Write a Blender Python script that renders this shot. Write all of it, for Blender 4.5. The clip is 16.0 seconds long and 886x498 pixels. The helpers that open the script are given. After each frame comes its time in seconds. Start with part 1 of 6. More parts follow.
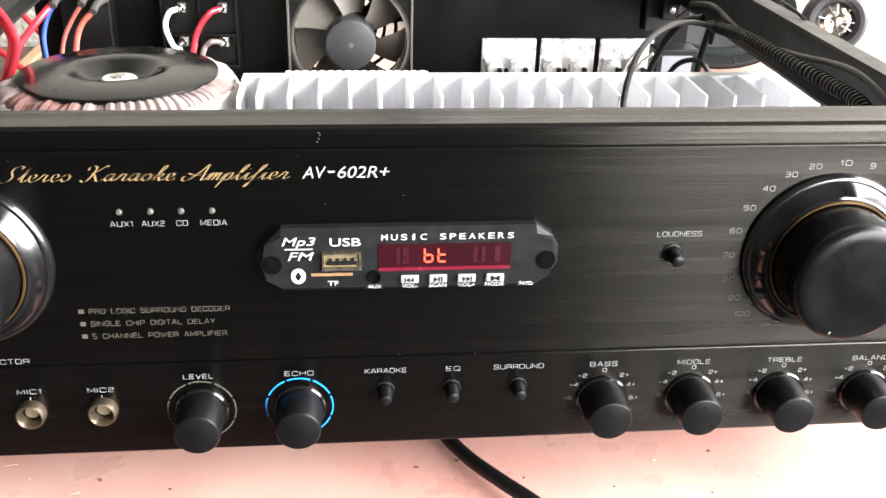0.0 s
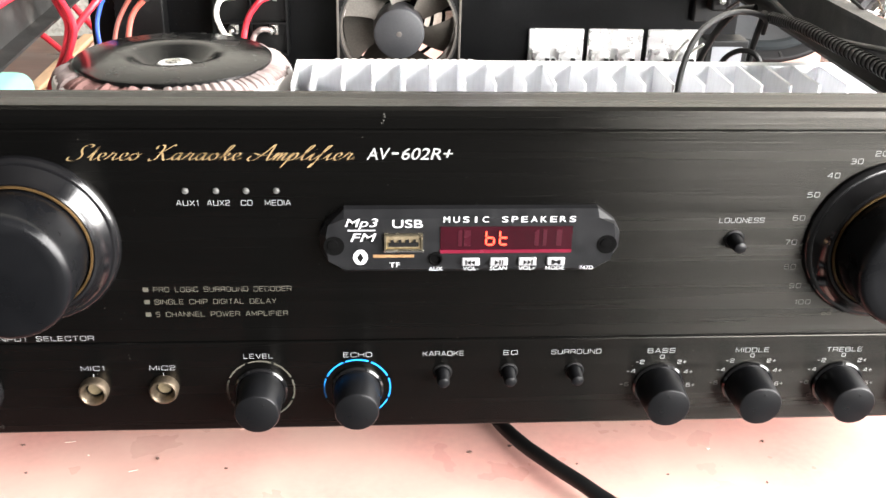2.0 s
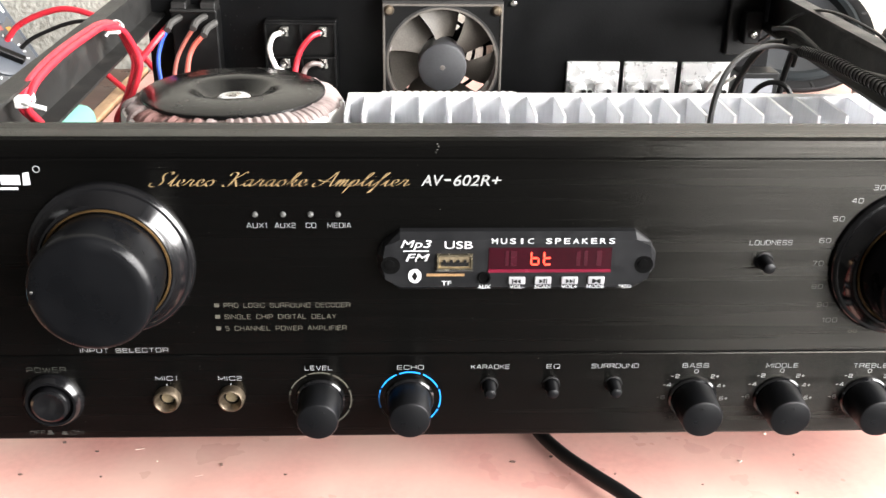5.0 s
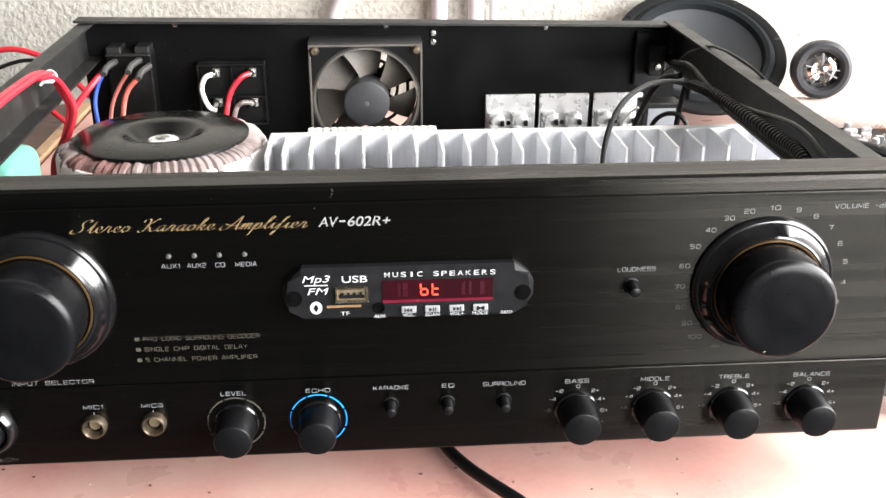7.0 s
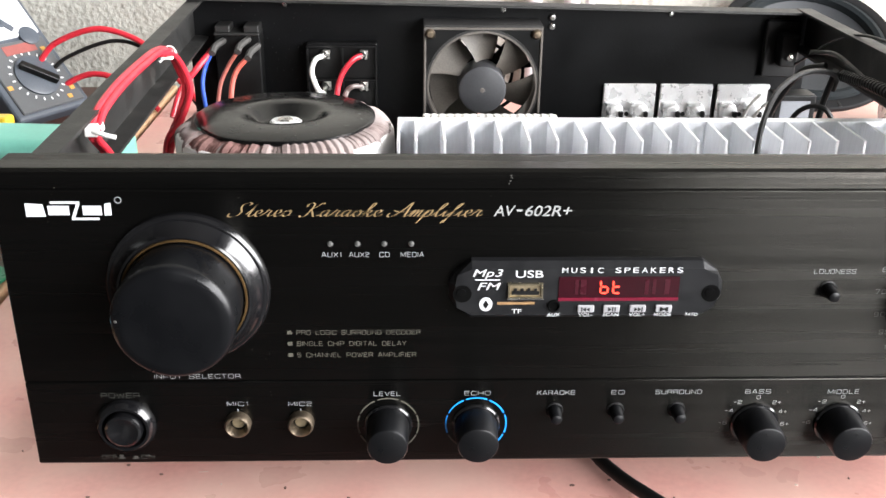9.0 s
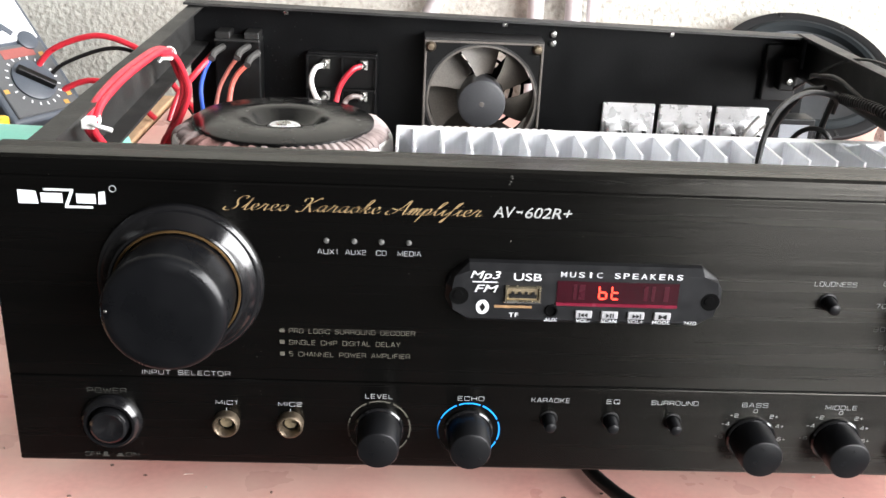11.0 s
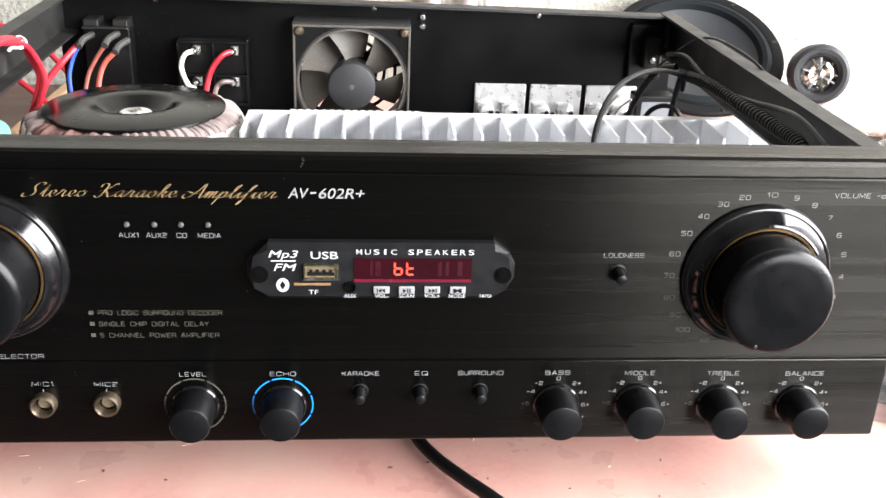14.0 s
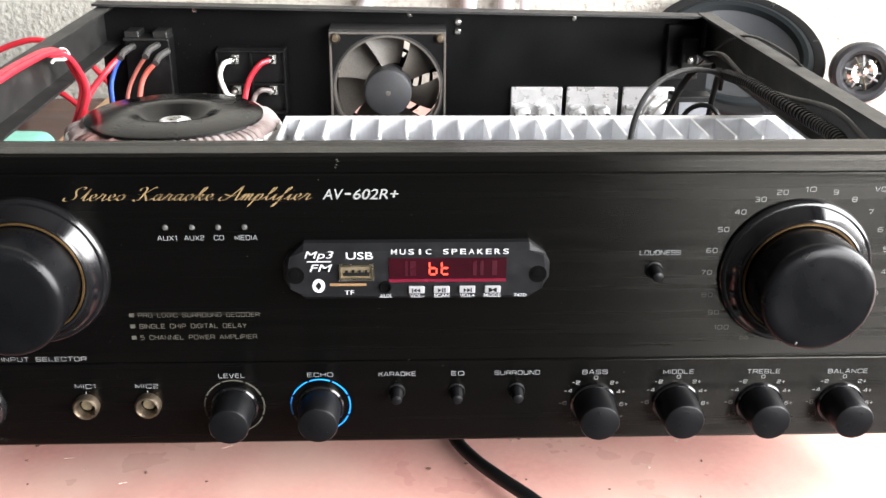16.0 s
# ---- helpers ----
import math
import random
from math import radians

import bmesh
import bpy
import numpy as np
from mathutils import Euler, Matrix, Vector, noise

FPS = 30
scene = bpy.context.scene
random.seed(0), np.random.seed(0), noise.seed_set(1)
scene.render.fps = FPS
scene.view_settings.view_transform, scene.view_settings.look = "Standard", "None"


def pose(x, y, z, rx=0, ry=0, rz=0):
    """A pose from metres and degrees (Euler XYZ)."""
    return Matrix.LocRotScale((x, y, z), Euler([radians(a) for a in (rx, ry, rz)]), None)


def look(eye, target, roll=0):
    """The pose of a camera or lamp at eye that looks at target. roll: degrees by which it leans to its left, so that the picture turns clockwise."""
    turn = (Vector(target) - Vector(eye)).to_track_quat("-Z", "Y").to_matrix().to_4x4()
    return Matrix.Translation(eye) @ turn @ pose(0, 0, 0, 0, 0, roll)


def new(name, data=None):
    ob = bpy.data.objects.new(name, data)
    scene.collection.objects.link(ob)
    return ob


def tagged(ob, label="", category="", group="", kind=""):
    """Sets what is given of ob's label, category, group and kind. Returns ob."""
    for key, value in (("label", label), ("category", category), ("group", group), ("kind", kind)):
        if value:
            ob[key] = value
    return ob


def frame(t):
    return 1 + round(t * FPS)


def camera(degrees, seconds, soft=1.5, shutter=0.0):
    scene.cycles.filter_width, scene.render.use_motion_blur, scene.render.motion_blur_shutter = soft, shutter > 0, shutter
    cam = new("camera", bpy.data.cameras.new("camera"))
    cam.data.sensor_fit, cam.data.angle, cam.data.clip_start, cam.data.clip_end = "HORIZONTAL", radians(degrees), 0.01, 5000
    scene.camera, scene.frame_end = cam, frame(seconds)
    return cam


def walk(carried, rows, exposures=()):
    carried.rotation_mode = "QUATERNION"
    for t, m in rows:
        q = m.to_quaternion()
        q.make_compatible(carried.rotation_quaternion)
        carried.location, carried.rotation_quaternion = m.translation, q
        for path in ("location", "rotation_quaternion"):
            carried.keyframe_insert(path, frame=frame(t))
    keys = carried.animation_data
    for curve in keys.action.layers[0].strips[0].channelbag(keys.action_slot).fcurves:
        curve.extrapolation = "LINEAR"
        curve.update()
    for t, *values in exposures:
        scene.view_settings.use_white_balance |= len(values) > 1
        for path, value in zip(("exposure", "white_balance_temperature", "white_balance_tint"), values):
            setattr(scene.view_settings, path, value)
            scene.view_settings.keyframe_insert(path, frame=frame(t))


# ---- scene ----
cam = camera(48.372, 16.0)
PATH = [
    (0, (-0.02109, -0.30565, 0.25828), (0.02292, 0.09730, 0.06284), 1.588),
    (0.5, (-0.02619, -0.30714, 0.25640), (0.01280, 0.09646, 0.06125), 1.496),
    (1, (-0.02658, -0.30516, 0.25627), (0.01036, 0.09815, 0.06011), 1.396),
    (1.5, (-0.02753, -0.30850, 0.25709), (0.00702, 0.09533, 0.06157), 1.351),
    (2, (-0.03257, -0.30743, 0.25415), (-0.00132, 0.09582, 0.05688), 1.535),
    (2.5, (-0.03030, -0.30697, 0.25266), (-0.00168, 0.09569, 0.05381), 1.483),
    (3, (-0.04745, -0.32060, 0.25915), (-0.02553, 0.08311, 0.06155), 1.759),
    (3.2, (-0.04300, -0.33000, 0.26000), (-0.03017, 0.07539, 0.06507), 1.700),
    (3.9, (-0.04179, -0.33104, 0.26127), (-0.02717, 0.07590, 0.06982), 1.310),
    (4.6, (-0.04057, -0.33207, 0.26253), (-0.02416, 0.07642, 0.07457), 0.920),
    (5.3, (-0.03936, -0.33311, 0.26380), (-0.02116, 0.07694, 0.07932), 0.530),
    (5.5, (-0.02954, -0.33432, 0.26632), (-0.00596, 0.07584, 0.08271), 0.215),
    (6, (0.00498, -0.35217, 0.28440), (0.04482, 0.05843, 0.10463), -0.479),
    (6.5, (0.01630, -0.36662, 0.29037), (0.05966, 0.04404, 0.11155), -0.643),
    (7, (-0.01313, -0.36743, 0.28598), (0.01821, 0.04406, 0.10656), 0.159),
    (7.5, (-0.05939, -0.35688, 0.27789), (-0.04497, 0.05497, 0.09715), 1.363),
    (8, (-0.08395, -0.35190, 0.27387), (-0.08050, 0.05976, 0.09215), 1.680),
    (8.5, (-0.08416, -0.34728, 0.27289), (-0.08050, 0.06395, 0.09022), 1.091),
    (9, (-0.06569, -0.33508, 0.27144), (-0.05057, 0.07646, 0.09004), 0.751),
    (9.5, (-0.06923, -0.33208, 0.26476), (-0.04557, 0.08027, 0.08613), 1.676),
    (10, (-0.07139, -0.33347, 0.26406), (-0.04706, 0.08089, 0.09024), 2.264),
    (10.2, (-0.06800, -0.33600, 0.26100), (-0.04775, 0.08094, 0.09292), 2.400),
    (10.9, (-0.06793, -0.33478, 0.26002), (-0.04877, 0.08175, 0.09081), 2.638),
    (11.6, (-0.06785, -0.33357, 0.25903), (-0.04980, 0.08255, 0.08871), 2.877),
    (12.3, (-0.06778, -0.33235, 0.25805), (-0.05082, 0.08336, 0.08660), 3.115),
    (12.5, (-0.06357, -0.33455, 0.25954), (-0.04447, 0.08136, 0.08878), 3.003),
    (13, (-0.04447, -0.33501, 0.26028), (-0.02006, 0.08096, 0.09034), 2.532),
    (13.5, (-0.02145, -0.34118, 0.26286), (0.01034, 0.07347, 0.09093), 2.491),
    (14, (-0.00646, -0.35096, 0.26665), (0.02955, 0.06144, 0.09022), 2.265),
    (14.5, (0.00169, -0.35188, 0.26494), (0.03818, 0.05796, 0.08274), 1.775),
    (15, (0.00299, -0.35635, 0.26751), (0.02988, 0.05642, 0.09031), 0.607),
    (15.5, (0.00188, -0.35564, 0.26615), (0.02253, 0.05917, 0.09294), 0.311),
    (16, (-0.00351, -0.35325, 0.26316), (0.01326, 0.06198, 0.09051), 0.517),
]
EXPOSURES = [(0.0, 0.17, 6500, 10), (2.5, 0.22, 6520, 10), (3.0, -0.08, 6600, 10), (5.5, -0.12, 6450, 10), (6.5, -0.33, 6420, 10), (9.0, -0.40, 6280, 10),
             (12.5, -0.34, 6290, 10), (13.5, -0.30, 6300, 10), (14.5, -0.30, 6300, 10), (16.0, -0.35, 6300, 10)]
walk(cam, [(t, look(eye, target, roll)) for t, eye, target, roll in PATH], exposures=EXPOSURES)

# ---- light ----
world = bpy.data.worlds.new("sky")
scene.world = world
world.use_nodes = True
wn = world.node_tree.nodes
sky = wn.new("ShaderNodeTexSky")
sky.sky_type = 'NISHITA'
sky.sun_disc = False
sky.sun_elevation = radians(38)
sky.sun_rotation = radians(75)
wn["Background"].inputs["Strength"].default_value = 0.12
world.node_tree.links.new(sky.outputs["Color"], wn["Background"].inputs["Color"])

ROOM_X0, ROOM_X1, ROOM_Y0, ROOM_Y1, FLOOR_Z, CEIL_Z = -1.9, 1.25, -4.60, 0.72, -0.75, 2.1
WIN_Y0, WIN_Y1, WIN_Z0, WIN_Z1 = -4.20, 0.58, 0.06, 1.40

window_light = bpy.data.lights.new("window_light", 'AREA')
window_light.shape = 'RECTANGLE'
window_light.size = WIN_Y1 - WIN_Y0 - 0.04
window_light.size_y = WIN_Z1 - WIN_Z0 - 0.04
window_light.energy = 615
window_light.color = (1.0, 0.975, 0.955)
wl = new("window_light", window_light)
wl.matrix_world = look((ROOM_X1 + 0.06, (WIN_Y0 + WIN_Y1) / 2, (WIN_Z0 + WIN_Z1) / 2), (-1, (WIN_Y0 + WIN_Y1) / 2, (WIN_Z0 + WIN_Z1) / 2))


# ---- materials ----
def material(name, color, rough=0.5, metal=0.0, vary=0.12, scale=60.0, fine=900.0, bump=0.0, bump_scale=600.0,
             stretch=(1, 1, 1), second=None, second_scale=25.0, second_lo=0.55, second_hi=0.7, coat=0.0, rough_vary=0.08,
             transmission=0.0, specular=0.5, emission=None, emission_strength=0.0, brushed=0.0, bump_depth=0.001, tint=(1, 1, 1)):
    m = bpy.data.materials.new(name)
    m.use_nodes = True
    nt = m.node_tree
    n, l = nt.nodes, nt.links
    b = n["Principled BSDF"]
    b.inputs["Metallic"].default_value = metal
    b.inputs["Roughness"].default_value = rough
    b.inputs["Coat Weight"].default_value = coat
    b.inputs["Specular IOR Level"].default_value = specular
    b.inputs["Specular Tint"].default_value = (*tint, 1)
    b.inputs["Transmission Weight"].default_value = transmission
    if emission:
        b.inputs["Emission Color"].default_value = (*emission, 1)
        b.inputs["Emission Strength"].default_value = emission_strength
    if brushed:
        # brushed along x: the gloss spreads upright
        b.inputs["Anisotropic"].default_value = brushed
        tan = n.new("ShaderNodeCombineXYZ")
        tan.inputs["Z"].default_value = 1.0
        l.new(tan.outputs["Vector"], b.inputs["Tangent"])
    tc = n.new("ShaderNodeTexCoord")
    mp = n.new("ShaderNodeMapping")
    mp.inputs["Scale"].default_value = stretch
    l.new(tc.outputs["Object"], mp.inputs["Vector"])
    big = n.new("ShaderNodeTexNoise")
    big.inputs["Scale"].default_value = scale
    big.inputs["Detail"].default_value = 4
    small = n.new("ShaderNodeTexNoise")
    small.inputs["Scale"].default_value = fine
    small.inputs["Detail"].default_value = 3
    for t in (big, small):
        l.new(mp.outputs["Vector"], t.inputs["Vector"])
    add = n.new("ShaderNodeMath")
    add.operation = 'ADD'
    l.new(big.outputs["Fac"], add.inputs[0])
    l.new(small.outputs["Fac"], add.inputs[1])
    rng = n.new("ShaderNodeMapRange")
    rng.inputs["From Min"].default_value = 0.6
    rng.inputs["From Max"].default_value = 1.4
    rng.inputs["To Min"].default_value = 1 - vary
    rng.inputs["To Max"].default_value = 1 + vary
    l.new(add.outputs[0], rng.inputs["Value"])
    mul = n.new("ShaderNodeMix")
    mul.data_type = 'RGBA'
    mul.blend_type = 'MULTIPLY'
    mul.inputs[0].default_value = 1
    l.new(rng.outputs["Result"], mul.inputs[7])
    mul.inputs[6].default_value = (*color, 1)
    out = mul.outputs[2]
    if second:
        st = n.new("ShaderNodeTexNoise")
        st.inputs["Scale"].default_value = second_scale
        st.inputs["Detail"].default_value = 6
        l.new(tc.outputs["Object"], st.inputs["Vector"])
        sr = n.new("ShaderNodeMapRange")
        sr.inputs["From Min"].default_value = second_lo
        sr.inputs["From Max"].default_value = second_hi
        l.new(st.outputs["Fac"], sr.inputs["Value"])
        mix = n.new("ShaderNodeMix")
        mix.data_type = 'RGBA'
        l.new(sr.outputs["Result"], mix.inputs[0])
        l.new(out, mix.inputs[6])
        mix.inputs[7].default_value = (*second, 1)
        out = mix.outputs[2]
    l.new(out, b.inputs["Base Color"])
    rr = n.new("ShaderNodeMapRange")
    rr.inputs["From Min"].default_value = 0.3
    rr.inputs["From Max"].default_value = 0.7
    rr.inputs["To Min"].default_value = max(rough - rough_vary, 0.02)
    rr.inputs["To Max"].default_value = min(rough + rough_vary, 1)
    l.new(big.outputs["Fac"], rr.inputs["Value"])
    l.new(rr.outputs["Result"], b.inputs["Roughness"])
    if bump:
        bt = n.new("ShaderNodeTexNoise")
        bt.inputs["Scale"].default_value = bump_scale
        bt.inputs["Detail"].default_value = 5
        l.new(mp.outputs["Vector"], bt.inputs["Vector"])
        bp = n.new("ShaderNodeBump")
        bp.inputs["Strength"].default_value = bump
        bp.inputs["Distance"].default_value = bump_depth
        l.new(bt.outputs["Fac"], bp.inputs["Height"])
        l.new(bp.outputs["Normal"], b.inputs["Normal"])
    return m


M = {}
M["panel"] = material("brushed_black_aluminium", (0.0012, 0.0012, 0.0012), 0.26, 0.0, 0.35, 120, 900, 0.13, 1300, stretch=(0.012, 1, 1), specular=0.38, rough_vary=0.06, brushed=1.0, tint=(1.0, 0.96, 0.87))
M["chassis"] = material("black_painted_steel", (0.0022, 0.0023, 0.0026), 0.42, 0.0, 0.3, 30, 800, 0.1, 900, second=(0.005, 0.005, 0.0049), second_scale=9, second_lo=0.55, second_hi=0.85, specular=0.14)
M["rail"] = material("dusty_black_rail", (0.010, 0.0098, 0.0092), 0.5, 0.0, 0.3, 40, 900, 0.15, 900, second=(0.06, 0.056, 0.05), second_scale=45, second_lo=0.56, second_hi=0.9)
M["knob"] = material("satin_black_plastic", (0.004, 0.0042, 0.0048), 0.34, 0.0, 0.2, 80, 1200, 0.03, 1500, specular=0.32)
M["knob_face"] = material("matt_black_plastic", (0.003, 0.0032, 0.0038), 0.30, 0.0, 0.2, 80, 1200, 0.04, 1800, specular=0.26)
M["flange"] = material("glossy_black_plastic", (0.004, 0.004, 0.0045), 0.16, 0.0, 0.2, 60, 900, 0.0, specular=0.6, second=(0.025, 0.025, 0.025), second_scale=70, second_lo=0.6, second_hi=0.85)
M["gold"] = material("worn_gold_trim", (0.12, 0.072, 0.028), 0.4, 0.7, 0.3, 200, 1200)
M["gold_ink"] = material("gold_print", (0.30, 0.205, 0.10), 0.45, 0.3, 0.2, 300, 1500)
M["logo_ink"] = material("bright_white_print", (0.55, 0.56, 0.57), 0.5, 0.0, 0.06, 300, 1500)
M["av_ink"] = material("silver_print", (0.29, 0.295, 0.29), 0.5, 0.0, 0.1, 300, 1500)
M["red_paint"] = material("chipped_red_paint", (0.42, 0.10, 0.085), 0.45, 0.0, 0.25, 40, 400, 0.3, 250, stretch=(0.3, 1, 1), second=(0.60, 0.36, 0.30), second_scale=70, second_lo=0.62, second_hi=0.7)
M["grey_key"] = material("silver_grey_key", (0.30, 0.30, 0.31), 0.4, 0.0, 0.1)
M["white_ink"] = material("white_print", (0.25, 0.255, 0.26), 0.5, 0.0, 0.12, 300, 1500)
M["grey_ink"] = material("grey_print", (0.24, 0.24, 0.237), 0.5, 0.0, 0.2, 300, 1500)
M["dim_ink"] = material("dark_grey_print", (0.035, 0.034, 0.030), 0.5, 0.0, 0.2, 300, 1500)
M["olive_ink"] = material("faded_olive_print", (0.070, 0.066, 0.052), 0.5, 0.0, 0.2, 300, 1500)
M["blue_ink"] = material("bright_blue_print", (0.015, 0.27, 0.80), 0.4, 0.0, 0.1, 300, 1500)
M["module"] = material("moulded_dark_grey_plastic", (0.0065, 0.0067, 0.0075), 0.42, 0.0, 0.2, 200, 2500, 0.08, 2500, specular=0.34)
M["steel"] = material("bright_steel", (0.62, 0.61, 0.58), 0.28, 1.0, 0.15, 200, 1500)
M["brass_dirty"] = material("tarnished_steel", (0.16, 0.128, 0.092), 0.42, 0.9, 0.35, 250, 1500)
M["gold_metal"] = material("gold_plated_usb", (0.78, 0.68, 0.47), 0.25, 1.0, 0.2, 250, 1500)
M["usb_inner"] = material("dull_gold_socket", (0.20, 0.16, 0.10), 0.4, 0.3, 0.2, 300, 1500)
M["tf"] = material("copper_slot", (0.32, 0.19, 0.09), 0.4, 0.2, 0.2, 300, 1500)
M["alu"] = material("mill_finish_aluminium", (0.80, 0.81, 0.83), 0.42, 0.55, 0.10, 60, 700, 0.06, 700, stretch=(1, 1, 0.15))
M["plate"] = material("tinned_plate", (0.82, 0.82, 0.82), 0.3, 0.5, 0.1, 120, 900)
M["black_hole"] = material("black_socket", (0.004, 0.004, 0.004), 0.5, 0.0, 0.1, specular=0.25)
# near-black that puts the shade of small holes into the colour
M["deep_black"] = material("hole_shade_black", (0.002, 0.002, 0.002), 0.9, 0.0, 0.1, specular=0.05)
M["disc"] = material("dusty_black_rubber_disc", (0.003, 0.003, 0.003), 0.22, 0.0, 0.25, 60, 900, 0.06, 400, second=(0.016, 0.0155, 0.015), second_scale=28, second_lo=0.6, second_hi=0.9)
M["winding"] = material("copper_under_film", (0.22, 0.175, 0.165), 0.65, 0.0, 0.3, 150, 700, 0.2, 500, second=(0.32, 0.275, 0.265), second_scale=45, second_lo=0.42, second_hi=0.62, specular=0.12)
M["winding_dark"] = material("copper_turn", (0.18, 0.10, 0.09), 0.65, 0.0, 0.3, 150, 700, 0.2, 500, second=(0.30, 0.235, 0.225), second_scale=40, second_lo=0.48, second_hi=0.66, specular=0.12)
M["tape"] = material("white_tape", (0.82, 0.81, 0.80), 0.45, 0.0, 0.05, 60, 900, 0.05, 300)
M["fan"] = material("dusty_fan_plastic", (0.016, 0.0155, 0.015), 0.5, 0.0, 0.3, 60, 900, 0.1, 800, second=(0.045, 0.043, 0.04), second_scale=40)
M["blade"] = material("dusty_grey_blade", (0.092, 0.082, 0.071), 0.55, 0.0, 0.3, 60, 900)
M["hub"] = material("fan_hub_label", (0.032, 0.033, 0.036), 0.5, 0.0, 0.15, 80, 900)
M["black_plastic"] = material("black_plastic", (0.0045, 0.0045, 0.0045), 0.42, 0.0, 0.3, 60, 900, 0.05, 800, second=(0.03, 0.03, 0.028), second_scale=60, second_lo=0.58, second_hi=0.85, specular=0.22)
M["red_wire"] = material("red_insulation", (0.48, 0.020, 0.034), 0.35, 0.0, 0.15, 80, 900)
M["orange_wire"] = material("salmon_insulation", (0.42, 0.085, 0.06), 0.4, 0.0, 0.15, 80, 900)
M["brown_wire"] = material("brown_red_insulation", (0.27, 0.075, 0.055), 0.4, 0.0, 0.15, 80, 900)
M["blue_wire"] = material("blue_insulation", (0.02, 0.075, 0.42), 0.4, 0.0, 0.15, 80, 900)
M["white_wire"] = material("white_insulation", (0.75, 0.74, 0.70), 0.4, 0.0, 0.1, 80, 900)
M["grey_wire"] = material("grey_brown_insulation", (0.16, 0.13, 0.12), 0.4, 0.0, 0.15, 80, 900)
M["sleeve"] = material("dusty_black_sleeve", (0.05, 0.048, 0.045), 0.5, 0.0, 0.3, 80, 900)
M["black_wire"] = material("black_insulation", (0.008, 0.008, 0.008), 0.42, 0.0, 0.2, 80, 900, specular=0.25)
M["nylon"] = material("white_nylon", (0.78, 0.77, 0.73), 0.45, 0.0, 0.08)
M["pink"] = material("worn_pink_paint", (0.66, 0.335, 0.288), 0.33, 0.0, 0.10, 22, 300, 0.08, 140, second=(0.71, 0.472, 0.395), second_scale=16, second_lo=0.36, second_hi=0.74, specular=0.45, rough_vary=0.12)
M["pink_light"] = material("pale_scuffed_paint", (0.76, 0.52, 0.46), 0.4, 0.0, 0.08)
M["pink_edge"] = material("chipped_brown_edge", (0.13, 0.075, 0.06), 0.6, 0.0, 0.4, 60, 500, 0.5, 300)
M["brown"] = material("dark_varnished_wood", (0.065, 0.024, 0.015), 0.3, 0.0, 0.35, 20, 200, 0.08, 200, stretch=(0.2, 1, 1), second=(0.10, 0.045, 0.03), second_scale=12)
M["trim"] = material("raw_wood_trim", (0.48, 0.31, 0.18), 0.6, 0.0, 0.3, 30, 300, 0.3, 300, stretch=(1, 0.15, 1), second=(0.22, 0.10, 0.06), second_scale=30)
M["wall"] = material("rough_cement_plaster", (0.37, 0.365, 0.325), 0.9, 0.0, 0.2, 14, 160, 0.75, 185, second=(0.235, 0.225, 0.19), second_scale=150, second_lo=0.52, second_hi=0.72, bump_depth=0.0034)
# unseen room surfaces, kept dark so the front panel and knobs reflect little
M["room"] = material("unseen_room_dark", (0.017, 0.0165, 0.0155), 0.8, 0.0, 0.05, 3, 60, 0.1, 80)
M["ceiling"] = material("unseen_ceiling_dark", (0.05, 0.048, 0.045), 0.8, 0.0, 0.05, 3, 60)
M["floor"] = material("unseen_floor_dark", (0.022, 0.021, 0.020), 0.5, 0.0, 0.15, 4, 80, 0.05, 60)
M["conduit"] = material("white_conduit", (0.50, 0.48, 0.49), 0.35, 0.0, 0.08, 20, 200)
M["cone"] = material("grey_paper_cone", (0.015, 0.017, 0.020), 0.65, 0.0, 0.2, 40, 700, 0.2, 900)
M["rubber"] = material("black_rubber_surround", (0.006, 0.008, 0.009), 0.7, 0.0, 0.2, 60, 900, specular=0.12)
M["frame_black"] = material("black_pressed_steel", (0.006, 0.006, 0.0065), 0.6, 0.0, 0.2, 60, 900, 0.08, 900, specular=0.12)
M["silver"] = material("zinc_plated_steel", (0.55, 0.56, 0.58), 0.32, 0.9, 0.15, 60, 700)
M["mylar"] = material("shiny_dome_foil", (0.85, 0.82, 0.78), 0.12, 1.0, 0.15, 100, 900, 0.5, 120)
M["teal"] = material("mint_green_plastic", (0.25, 0.68, 0.55), 0.4, 0.0, 0.06, 20, 300)
M["pale"] = material("pale_plastic", (0.70, 0.74, 0.72), 0.4, 0.0, 0.06)
M["yellow"] = material("yellow_plastic", (0.80, 0.52, 0.03), 0.4, 0.0, 0.1)
M["grey_plastic"] = material("slate_grey_plastic", (0.065, 0.075, 0.092), 0.45, 0.0, 0.15, 50, 700, 0.05, 900)
M["meter_face"] = material("meter_dark_face", (0.085, 0.088, 0.092), 0.5, 0.0, 0.15, 60, 800)
M["meter_red"] = material("meter_red_print", (0.26, 0.075, 0.065), 0.5, 0.0, 0.2)
M["meter_orange"] = material("meter_orange_print", (0.50, 0.27, 0.06), 0.5, 0.0, 0.2)
M["lcd"] = material("meter_scale_card", (0.78, 0.79, 0.80), 0.25, 0.0, 0.05)
M["pcb"] = material("green_circuit_board", (0.02, 0.20, 0.09), 0.35, 0.0, 0.2, 120, 900)
M["mesh_cloth"] = material("grey_grille_cloth", (0.075, 0.07, 0.068), 0.8, 0.0, 0.2, 100, 900)
M["bezel"] = material("blue_grey_bezel", (0.16, 0.167, 0.182), 0.4, 0.0, 0.1)
M["red_strip"] = material("red_display_window", (0.52, 0.05, 0.035), 0.25, 0.0, 0.15, 60, 400)
